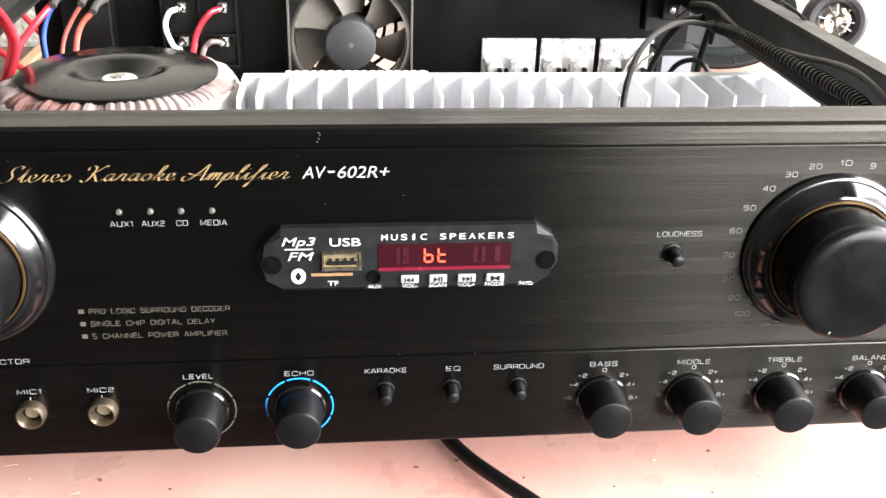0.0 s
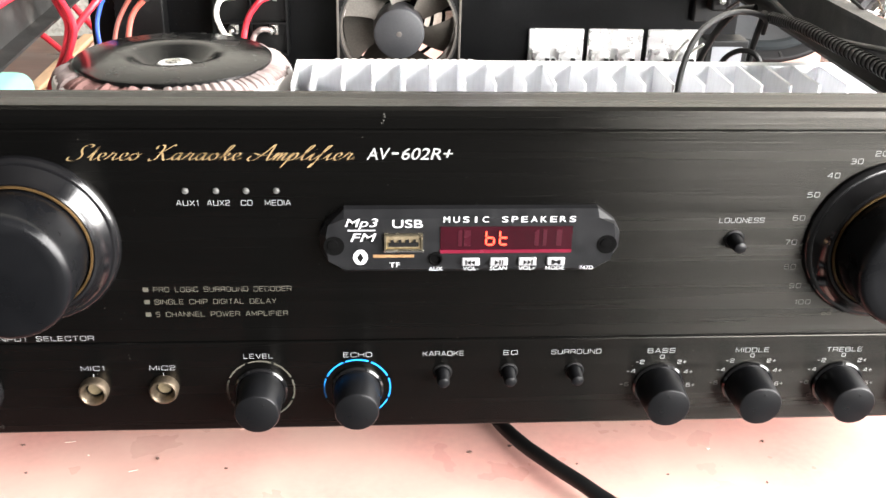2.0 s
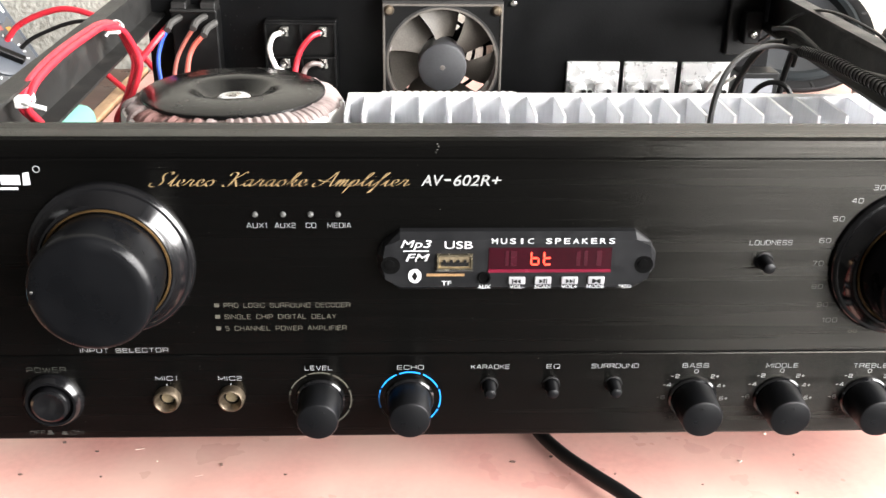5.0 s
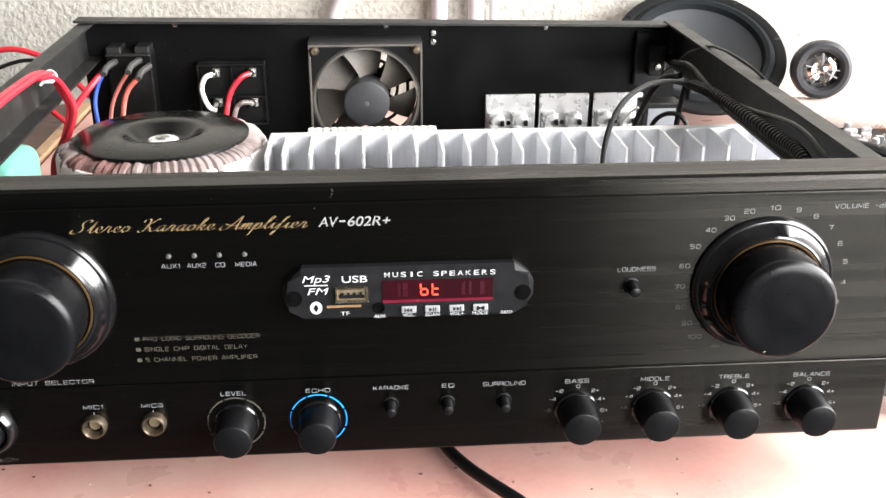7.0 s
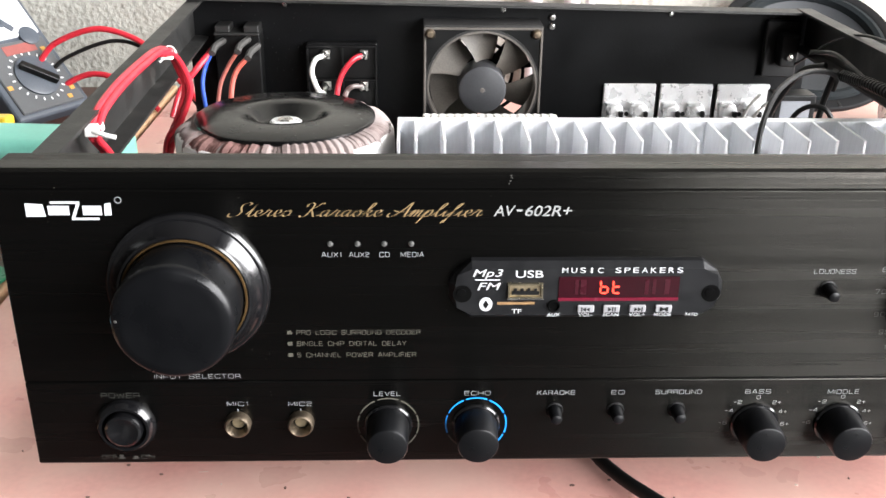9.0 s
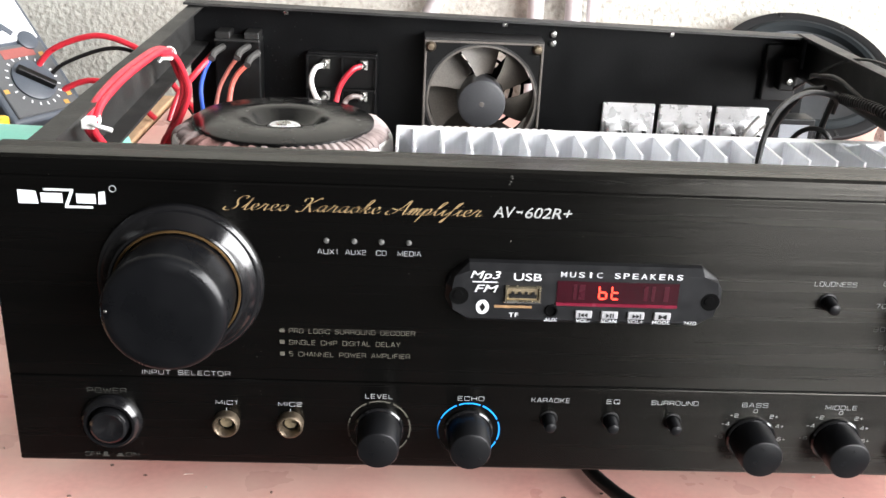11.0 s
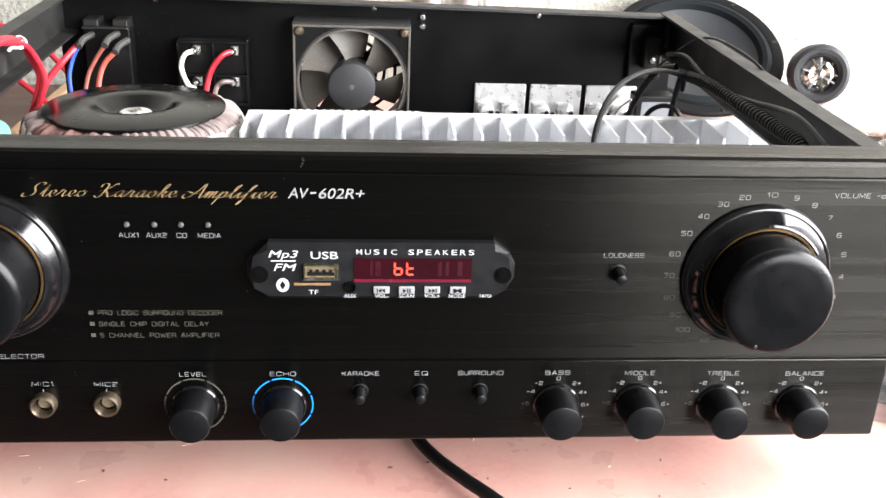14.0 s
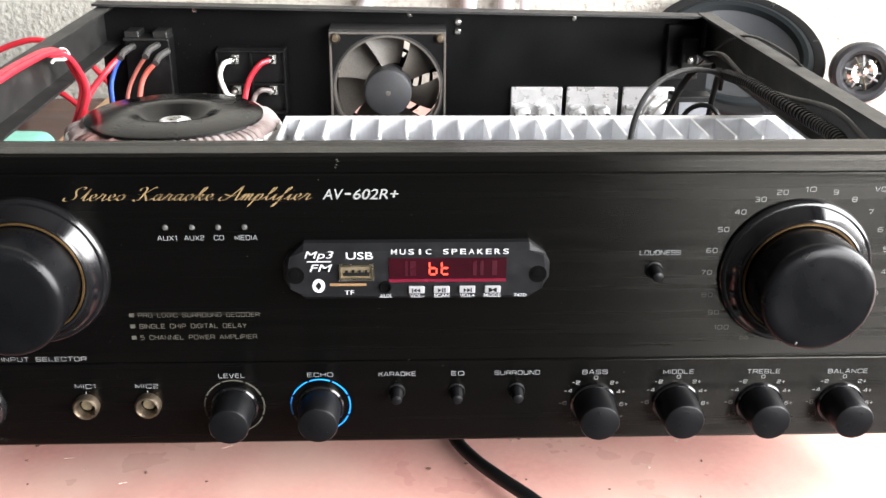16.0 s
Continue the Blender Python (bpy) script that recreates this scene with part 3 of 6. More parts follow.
def chassis():
    part("bottom_plate", boxm(-0.214, 0.214, 0.0065, 0.361, 0.0290, 0.0305), M["chassis"], amp)
    for sx in (-1, 1):
        # channel rails along the open sides
        bm = bmesh.new()
        o, i_ = 0.2095, 0.1995
        prof = [(o, 0.1515), (i_, 0.1515), (i_, 0.1500), (o - 0.0018, 0.1500), (o - 0.0018, 0.1262), (i_ - 0.001, 0.1255), (i_ - 0.001, 0.1240), (o, 0.1240)]
        a = [bm.verts.new((sx * x, 0.0208, z)) for x, z in prof]
        b = [bm.verts.new((sx * (x + 0.0075), 0.3598, z + (0.0025 if sx < 0 else -0.002))) for x, z in prof]
        for k in range(len(prof)):
            j = (k + 1) % len(prof)
            bm.faces.new((a[k], a[j], b[j], b[k]))
        bm.faces.new(a)
        bm.faces.new(b[::-1])
        part("side_rail", bm, M["rail"], amp, "dusty black folded steel side rail")
    # back panel with the fan opening
    def zt(x):
        return 0.1510 - 0.018 * x
    fx0, fx1, fz0, fz1 = -0.055, 0.025, 0.0605, 0.1400
    bm = bmesh.new()
    for x0, x1, lo, hi in ((-0.2190, fx0, 0.029, None), (fx1, 0.2190, 0.029, None), (fx0, fx1, 0.029, fz0), (fx0, fx1, fz1, None)):
        prism(bm, [(x0, lo), (x1, lo), (x1, hi or zt(x1)), (x0, hi or zt(x0))], -0.362, -0.3605, Matrix.Rotation(radians(90), 4, 'X'))
    bp = part("back_panel", bm, M["chassis"], amp, "black steel back panel")
    bm = bmesh.new()
    prism(bm, [(-0.2190, zt(-0.2190)), (0.2190, zt(0.2190)), (0.2190, zt(0.2190) + 0.0016), (-0.2190, zt(-0.2190) + 0.0016)], -0.362, -0.346, Matrix.Rotation(radians(90), 4, 'X'))
    part("top_lip", bm, M["rail"], bp, "folded upper lip of the back panel")
    for x in (-0.152, 0.0, 0.118):
        part("screw", lathe(bmesh.new(), [(0, 0.0012), (0.0014, 0.0010), (0.0019, 0.0)], Matrix.Translation((x, 0.3603, zt(x) - 0.0035)) @ FRONT, 12), M["steel"], bp, smooth=True)
    for x, z in ((0.0345, 0.136), (0.0345, 0.1425), (0.2015, 0.118), (0.192, 0.132)):
        part("screw", lathe(bmesh.new(), [(0, 0.0030), (0.0020, 0.0026), (0.0026, 0.0)], front_at(x, 0.3605, z), 12), M["steel"], bp, smooth=True)
    # fan grille: concentric arcs left in the sheet
    cx, cz = -0.0135, 0.1030
    g = bmesh.new()
    gm = front_at(cx, 0.3618, cz)
    for r0, r1 in ((0.0, 0.0165), (0.0202, 0.0224), (0.0278, 0.0302)):
        arc_strip(g, max(r0, 0.0005), r1, 0, 360, 0, 0.0013, gm, 48)
    for a in range(9):
        box(g, 0.012, 0.039, -0.0022, 0.0022, 0.0, 0.0012, m=gm @ Matrix.Rotation(radians(40 * a + 10), 4, 'Z'))
    # square with a round hole
    outer = [(fx1 - cx, 0), (fx1 - cx, fz1 - cz), (0, fz1 - cz), (fx0 - cx, fz1 - cz), (fx0 - cx, 0), (fx0 - cx, fz0 - cz), (0, fz0 - cz), (fx1 - cx, fz0 - cz)]
    holed_plate(g, outer, 0.0385, 0, 0.0012, gm)
    part("fan_grille", g, M["chassis"], bp, "slotted fan grille cut in the steel")
    for sx in (-0.17, 0.17):
        for y in (0.09, 0.31):
            part("foot", lathe(bmesh.new(), [(0, 0), (0.018, 0), (0.0195, 0.002), (0.0205, 0.0285), (0, 0.0288)], Matrix.Translation((sx, y, 0)), 32), M["black_plastic"], amp, "round black plastic foot", smooth=True)
    return bp


bp = chassis()


def big_knob(x, z, dot_angle, rim, d):
    k = new("rotary_knob")
    k.parent = amp
    k.location = (x, 0, z)
    tagged(k, "large black rotary knob with a glossy dished collar")
    m = front_at(0, 0, 0)
    part("collar", lathe(bmesh.new(), [(rim, 0.0), (rim, 0.0012), (rim - 0.0006, 0.0024), (rim - 0.0016, 0.0030), (0.0282, 0.0030), (0.0262, 0.0046), (0.0246, 0.0078), (0.0238, 0.0082), (0.0230, 0.0080), (0.0228, 0.004), (0, 0.004)], m, 96), M["flange"], k, "glossy black dished collar", smooth=True)
    part("gold_ring", lathe(bmesh.new(), [(0.0226, 0.004), (0.0232, 0.0080), (0.0230, 0.0085), (0.0224, 0.0085), (0.0221, 0.0080), (0.0221, 0.004)], m, 96), M["gold"], k, "thin worn gold ring", smooth=True)
    part("cap", lathe(bmesh.new(), [(0.0216, 0.004), (0.0219, d - 0.0044), (0.0217, d - 0.0025), (0.0210, d - 0.0012), (0.0197, d - 0.0005), (0.0165, d - 0.0002), (0.0, d)], m, 96), M["knob_face"], k, "satin black knob cap", smooth=True)
    a = radians(dot_angle)
    part("pointer_dot", lathe(bmesh.new(), [(0, 0.0005), (0.0005, 0.0004), (0.0007, 0)], m @ Matrix.Translation((0.0192 * math.cos(a), 0.0192 * math.sin(a), d - 0.0006)), 12), M["steel"], k, "small silver pointer dot", smooth=True)
    return k


big_knob(0.1504, 0.1060, 250, 0.0306, 0.0275)
big_knob(-0.1485, 0.1080, 176, 0.0305, 0.0300)


def small_knob(x, z, r, depth, dot):
    k = new("small_knob")
    k.parent = amp
    k.location = (x, 0, z)
    tagged(k, "small round black plastic control knob")
    m = front_at(0, 0, 0)
    part("skirt", lathe(bmesh.new(), [(r + 0.0014, 0), (r + 0.0014, 0.0009), (r + 0.0008, 0.0016), (r + 0.0002, 0.0016), (r, 0.001)], m, 48), M["flange"], k, smooth=True)
    part("cap", lathe(bmesh.new(), [(r + 0.0002, 0.0008), (r - 0.0003, depth - 0.0008), (r - 0.0007, depth - 0.0002), (r - 0.0012, depth), (0, depth + 0.0002)], m, 48), M["knob"], k, smooth=True)
    a = radians(dot)
    part("pointer_dot", lathe(bmesh.new(), [(0, 0.0004), (0.00035, 0.0004), (0.0004, 0)], m @ Matrix.Translation(((r - 0.0036) * math.cos(a), (r - 0.0036) * math.sin(a), depth)), 10), M["black_hole"], k, smooth=True)
    return k


for x, z, r, d, dot in ((-0.0745, 0.0465, 0.0083, 0.0158, 60), (-0.0392, 0.0465, 0.0083, 0.0155, 320),
                        (0.0743, 0.0458, 0.0084, 0.0155, 96), (0.1088, 0.0458, 0.0084, 0.0155, 80), (0.1443, 0.0453, 0.0084, 0.0155, 75), (0.1788, 0.0450, 0.0083, 0.0155, 62)):
    small_knob(x, z, r, d, dot)


def ring_mark(x, z, mat, dark_from):
    m = front_at(x, -0.0001, z)
    for k in range(8):
        a0 = 90 - 22.5 + 45 * k
        bm = arc_strip(bmesh.new(), 0.0119, 0.0125, a0 + 2.5, a0 + 42.5, 0, 0.00015, m, 8)
        mid = (a0 + 22.5) % 360
        if 225 < mid < 315:
            bm.free()
            continue
        # the lower left mark takes the darker ink where asked
        part("dial_mark", bm, mat if not (dark_from and 180 < mid < 250) else M["dim_ink"], fp)


ring_mark(-0.0745, 0.0468, M["olive_ink"], False)
ring_mark(-0.0392, 0.0468, M["blue_ink"], True)


def push_button(x, z):
    b = new("push_button")
    b.parent = amp
    b.location = (x, 0, z)
    tagged(b, "small round black push button")
    m = front_at(0, 0, 0)
    part("collar", lathe(bmesh.new(), [(0.0036, 0), (0.0036, 0.0006), (0.0030, 0.0008), (0.0028, 0.0002), (0.0, 0.0002)], m, 28), M["black_plastic"], b, smooth=True)
    part("stem", lathe(bmesh.new(), [(0.0026, 0), (0.0026, 0.0030), (0.0023, 0.0036), (0.0023, 0.0068), (0.0020, 0.0076), (0.0013, 0.0079), (0, 0.0080)], m, 28), M["knob"], b, smooth=True)


for x, z in ((-0.0078, 0.0530), (0.0168, 0.0530), (0.0416, 0.0530), (0.0942, 0.1068)):
    push_button(x, z)


def jack(x, z):
    j = new("jack_socket")
    j.parent = amp
    j.location = (x, 0, z)
    tagged(j, "tarnished metal microphone jack socket")
    m = front_at(0, 0, 0)
    part("nut", lathe(bmesh.new(), [(0.0052, 0), (0.0052, 0.0028), (0.0048, 0.0038), (0.0043, 0.0040), (0.0034, 0.0026), (0.0032, -0.0005), (0.0, -0.0005)], m, 36), M["brass_dirty"], j, smooth=True)
    part("hole", lathe(bmesh.new(), [(0, 0.0002), (0.0024, 0.0002), (0.0025, -0.0003)], m, 24), M["usb_inner"], j)


jack(-0.1342, 0.0482)
jack(-0.1092, 0.0484)


def power():
    p = new("power_button")
    p.parent = amp
    p.location = (-0.1785, 0, 0.0478)
    tagged(p, "round glossy black power button in a dished collar")
    m = front_at(0, 0, 0)
    part("collar", lathe(bmesh.new(), [(0.0118, 0), (0.0118, 0.0012), (0.0110, 0.0030), (0.0098, 0.0042), (0.0088, 0.0042), (0.0082, 0.0030), (0.0080, 0.0), (0, 0)], m, 56), M["flange"], p, smooth=True)
    part("button", lathe(bmesh.new(), [(0.0074, 0), (0.0074, 0.0046), (0.0070, 0.0056), (0.0060, 0.0060), (0.0045, 0.0056), (0.0, 0.0048)], m, 48), M["flange"], p, smooth=True)


power()


def leds():
    for x in (-0.0952, -0.0851, -0.0752, -0.0652):
        part("indicator_led", lathe(bmesh.new(), [(0, 0.0012), (0.0007, 0.0010), (0.0011, 0.0004), (0.0012, 0)], front_at(x, 0, 0.1258), 16), M["led_off"], fp, "small clear unlit indicator", smooth=True)


leds()


def media_module():
    mo = new("media_player_module")
    mo.parent = amp
    tagged(mo, "dark grey plastic media player module with a red display")
    x0, x1, z0, z1 = -0.0512, 0.0524, 0.0966, 0.1204
    c = 0.0085

    def outline(i):
        return [(x0 + c, z0 + i), (x1 - c, z0 + i), (x1 - 0.0022 - i * 0.4, z0 + 0.0055), (x1 - i, z0 + 0.0090), (x1 - i, z1 - 0.0090), (x1 - 0.0022 - i * 0.4, z1 - 0.0048), (x1 - c, z1 - i),
                (x0 + c, z1 - i), (x0 + 0.0022 + i * 0.4, z1 - 0.0048), (x0 + i, z1 - 0.0090), (x0 + i, z0 + 0.0090), (x0 + 0.0022 + i * 0.4, z0 + 0.0055)]
    bm = bmesh.new()
    rings = [[bm.verts.new((u, y, v)) for u, v in outline(i)] for i, y in ((0, 0.0), (0.0002, -0.0028), (0.0024, -0.0058))]
    n = 12
    for a, b in zip(rings, rings[1:]):
        for i in range(n):
            bm.faces.new((a[i], a[(i + 1) % n], b[(i + 1) % n], b[i]))
    bm.faces.new(rings[-1])
    part("body", bm, M["module"], mo, "textured dark grey plastic face")
    Y = -0.0058
    # flat discs on the face, their black stands for shade inside the screw holes
    for x in (-0.0462, 0.0473):
        part("screw_recess", lathe(bmesh.new(), [(0.0035, -0.0002), (0.0035, 0.0002), (0, 0.0002)], front_at(x, Y, 0.1080), 28), M["deep_black"], mo, smooth=True)
        part("screw", lathe(bmesh.new(), [(0.0019, 0.0), (0.0018, 0.0004), (0, 0.0006)], front_at(x - 0.0004, Y - 0.0001, 0.1084), 16), M["deep_black"], mo, smooth=True)
    # usb socket
    bm = bmesh.new()
    ux0, ux1, uz0, uz1, t = -0.0292, -0.0162, 0.1068, 0.1126, 0.0006
    for a in ((ux0, ux1, uz1 - t, uz1), (ux0, ux1, uz0, uz0 + t), (ux0, ux0 + t, uz0 + t, uz1 - t), (ux1 - t, ux1, uz0 + t, uz1 - t)):
        box(bm, a[0], a[1], Y - 0.0012, Y + 0.0, a[2], a[3])
    part("usb_shell", bm, M["gold_metal"], mo, "gold plated usb socket shell")
    part("usb_cavity", boxm(ux0 + t, ux1 - t, Y - 0.0004, Y, uz0 + t, uz1 - t), M["usb_inner"], mo)
    part("usb_tongue", boxm(ux0 + 0.0014, ux1 - 0.0014, Y - 0.0010, Y - 0.0005, uz0 + 0.0012, uz0 + 0.0026), M["black_hole"], mo)
    for k in range(4):
        cx = ux0 + 0.0028 + k * 0.0025
        part("contact", boxm(cx - 0.0005, cx + 0.0005, Y - 0.0011, Y - 0.0004, uz0 + 0.0027, uz0 + 0.0036), M["black_hole"], mo)
    part("usb_lip", boxm(ux0 - 0.0003, ux1 + 0.0003, Y - 0.0016, Y, uz0 - 0.0007, uz0 - 0.0001, 0.0001, 1), M["steel"], mo)
    part("card_slot", boxm(-0.0330, -0.0190, Y - 0.00025, Y, 0.1036, 0.1046), M["tf"], mo, "copper coloured memory card slot")
    part("aux_socket", lathe(bmesh.new(), [(0.0024, 0), (0.0024, 0.0008), (0.0019, 0.0009), (0.0017, 0.0001), (0, 0.0001)], front_at(-0.0117, Y, 0.1030), 24), M["deep_black"], mo, smooth=True)
    part("display_window", boxm(-0.0102, 0.0350, Y - 0.0003, Y, 0.1052, 0.1150), M["display"], mo, "dark red acrylic display window")
    part("display_edge", boxm(-0.0102, 0.0350, Y - 0.0006, Y, 0.1052, 0.1064), M["display_edge"], mo)
    for x, w in ((-0.0035, 0.0012), (-0.0010, 0.0022), (0.0228, 0.0014), (0.0256, 0.0012), (0.0305, 0.0018)):
        part("display_ghost", boxm(x - w / 2, x + w / 2, Y - 0.00042, Y, 0.1078, 0.1138), M["ghost"], mo)
    # seven-segment characters
    def seg(x, z, dx, dz, horizontal):
        if horizontal:
            o = [(x, z), (x + 0.0003, z + 0.0003), (x + dx - 0.0003, z + 0.0003), (x + dx, z), (x + dx - 0.0003, z - 0.0003), (x + 0.0003, z - 0.0003)]
        else:
            o = [(x, z), (x - 0.0003, z + 0.0003), (x - 0.0003, z + dz - 0.0003), (x, z + dz), (x + 0.0003, z + dz - 0.0003), (x + 0.0003, z + 0.0003)]
        bm = bmesh.new()
        prism(bm, o, 0.0004, 0.0007, Matrix.Translation((0, Y, 0)) @ Matrix(((1, 0, 0, 0), (0, 0, -1, 0), (0.0, 1, 0, 0), (0, 0, 0, 1))))
        part("lit_segment", bm, M["led_red"], mo, "lit red display segment")
    for x, right in ((0.0054, True), (0.0101, False)):
        w, h, zb = 0.0023, 0.0022, 0.1084
        seg(x + 0.0002, zb, w, 0, True)
        seg(x + 0.0002, zb + h + 0.0004, w, 0, True)
        seg(x, zb + 0.0002, 0, h, False)
        seg(x, zb + h + 0.0006, 0, h, False)
        if right:
            seg(x + w + 0.0004, zb + 0.0002, 0, h, False)
    for x, glyph in ((0.0004, "back"), (0.0101, "play"), (0.0200, "next"), (0.0299, "mode")):
        b = part("button", boxm(x - 0.0031, x + 0.0031, Y - 0.0012, Y, 0.1005, 0.1034, 0.0003, 1), M["grey_key"], mo, "small silver grey button")
        yb = Y - 0.0014
        zc = 0.10195

        def tri(bx, d):
            bm = bmesh.new()
            vs = [bm.verts.new(p) for p in ((bx, yb, zc - 0.0009), (bx, yb, zc + 0.0009), (bx + d * 0.0013, yb, zc))]
            bm.faces.new(vs)
            part("button_mark", bm, M["black_hole"], b)

        def bar(bx):
            part("button_mark", boxm(bx - 0.0002, bx + 0.0002, yb, yb + 0.0001, zc - 0.0009, zc + 0.0009), M["black_hole"], b)
        if glyph == "back":
            bar(x - 0.0016); tri(x, -1); tri(x + 0.0014, -1)
        elif glyph == "next":
            bar(x + 0.0016); tri(x - 0.0014, 1); tri(x, 1)
        elif glyph == "play":
            tri(x - 0.0014, 1); bar(x + 0.0004); bar(x + 0.0013)
        else:
            printed("M", x - 0.0016, x + 0.0016, zc, 0.0018, M["black_hole"], b, yb, bold=0.03)
    W = M["logo_ink"]
    YT = Y - 0.0003
    printed("USB", -0.0265, -0.0162, 0.1162, 0.0030, W, mo, YT, bold=0.012)
    for k, ch in enumerate("MUSIC SPEAKERS"):
        if ch != " ":
            cx = -0.0082 + k * 0.00330
            printed(ch, cx - (0.0011 if ch != "I" else 0.0004), cx + (0.0011 if ch != "I" else 0.0004), 0.1177, 0.0022, W, mo, YT, bold=0.012)
    printed("Mp3", -0.0424, -0.0312, 0.1162, 0.0040, W, mo, YT, shear=0.25, bold=0.01)
    part("printed_rule", boxm(-0.0415, -0.0322, YT, YT + 0.0002, 0.1136, 0.1140), W, mo)
    printed("FM", -0.0406, -0.0318, 0.1112, 0.0030, W, mo, YT, shear=0.25, bold=0.01)
    printed("TF", -0.0275, -0.0238, 0.1008, 0.0018, W, mo, YT, bold=0.012)
    printed("AUX", -0.0140, -0.0092, 0.0992, 0.0015, W, mo, YT, bold=0.012)
    printed("VOL-", -0.0022, 0.0032, 0.0992, 0.0015, W, mo, YT, bold=0.012)
    printed("SCAN", 0.0072, 0.0131, 0.0992, 0.0015, W, mo, YT, bold=0.012)
    printed("VOL+", 0.0171, 0.0231, 0.0992, 0.0015, W, mo, YT, bold=0.012)
    printed("MODE", 0.0266, 0.0331, 0.0992, 0.0015, W, mo, YT, bold=0.012)
    printed("747D", 0.0384, 0.0433, 0.0992, 0.0014, W, mo, YT, bold=0.01)
    part("round_mark", lathe(bmesh.new(), [(0, 0.0003), (0.0026, 0.0003), (0.0026, 0)], front_at(-0.0373, Y, 0.1037) @ Matrix.Diagonal((0.95, 1.1, 1, 1)), 28), W, mo, "white oval mark")
    part("diamond_mark", prism(bmesh.new(), [(-0.0011, 0), (0, -0.0018), (0.0011, 0), (0, 0.0018)], 0.0003, 0.0005, front_at(-0.0373, Y, 0.1037)), M["black_hole"], mo)


media_module()


def lettering():
    W, G, D, O = M["white_ink"], M["grey_ink"], M["dim_ink"], M["olive_ink"]
    H = 0.0018
    for text, a, b, z in (("LOUDNESS", 0.0880, 0.1040, 0.1142), ("VOLUME -dB", 0.1772, 0.2003, 0.1402), ("KARAOKE", -0.0150, 0.0000, 0.0612), ("EQ", 0.0147, 0.0198, 0.0612),
                          ("SURROUND", 0.0325, 0.0510, 0.0612), ("BASS", 0.0688, 0.0790, 0.0611), ("MIDDLE", 0.1024, 0.1150, 0.0608), ("TREBLE", 0.1375, 0.1512, 0.0605),
                          ("BALANCE", 0.1716, 0.1882, 0.0602), ("LEVEL", -0.0800, -0.0695, 0.0612), ("ECHO", -0.0440, -0.0338, 0.0612), ("MIC1", -0.1380, -0.1300, 0.0570), ("MIC2", -0.1138, -0.1048, 0.0568),
                          ("AUX1", -0.0983, -0.0912, 0.1216), ("AUX2", -0.0881, -0.0808, 0.1216), ("CD", -0.0769, -0.0733, 0.1216), ("MEDIA", -0.0690, -0.0606, 0.1216), ("INPUT SELECTOR", -0.1652, -0.1320, 0.0697)):
        square_print(text, a, b, z, H, W if text != "INPUT SELECTOR" else G, fp)
    for x in (-0.1340, -0.1092):
        part("printed_tick", boxm(x - 0.00016, x + 0.00016, -0.0002, 0, 0.0534, 0.0545), G, fp)
    square_print("POWER", -0.1868, -0.1720, 0.0612, 0.0021, D, fp)
    square_print("OFF", -0.1900, -0.1842, 0.0322, 0.0018, D, fp)
    square_print("ON", -0.1742, -0.1692, 0.0322, 0.0018, D, fp)
    for x, up in ((-0.1822, 0.0008), (-0.1766, 0.0002)):
        part("printed_symbol", boxm(x - 0.0014, x + 0.0014, -0.0002, 0, 0.0312, 0.0317), D, fp)
        part("printed_symbol", boxm(x - 0.0008, x + 0.0008, -0.0002, 0, 0.0318, 0.0324 + up), D, fp)
    for text, b, z in (("PRO LOGIC SURROUND DECODER", -0.0618, 0.0889), ("SINGLE CHIP DIGITAL DELAY", -0.0672, 0.0840), ("5 CHANNEL POWER AMPLIFIER", -0.0634, 0.0790)):
        square_print(text, -0.1092, b, z, 0.0018, O, fp, 0.13)
        part("printed_square", boxm(-0.1128, -0.1110, -0.0002, 0, z - 0.0008, z + 0.0008), O, fp)
    for text, a, b in (("AV", -0.0350, -0.0270), ("602R+", -0.0234, -0.0062)):
        printed(text, a, b, 0.1390, 0.0042, M["av_ink"], fp, shear=0.22, bold=0.014)
    part("printed_dash", boxm(-0.0266, -0.0243, -0.0002, 0, 0.1388, 0.1395), M["av_ink"], fp)
    # volume scale, the numbers at the lower left in darker ink
    for text, x, z in (("100", 0.1240, 0.0812), ("90", 0.1200, 0.0880), ("80", 0.1166, 0.0958), ("70", 0.1152, 0.1056), ("60", 0.1164, 0.1150), ("50", 0.1200, 0.1238), ("40", 0.1258, 0.1310),
                       ("30", 0.1330, 0.1362), ("20", 0.1412, 0.1390), ("10", 0.1520, 0.1402), ("9", 0.1620, 0.1390), ("8", 0.1698, 0.1360), ("7", 0.1770, 0.1308), ("6", 0.1822, 0.1234),
                       ("5", 0.1858, 0.1150), ("4", 0.1866, 0.1052), ("3", 0.1850, 0.0960)):
        w = {1: 0.0009, 2: 0.0021, 3: 0.0029}[len(text)]
        square_print(text, x - w, x + w, z, 0.0018, G if text not in ("100", "90", "80") else M["mid_ink"], fp)
    printed("oo", 0.1321, 0.1358, 0.0762, 0.0013, O, fp)
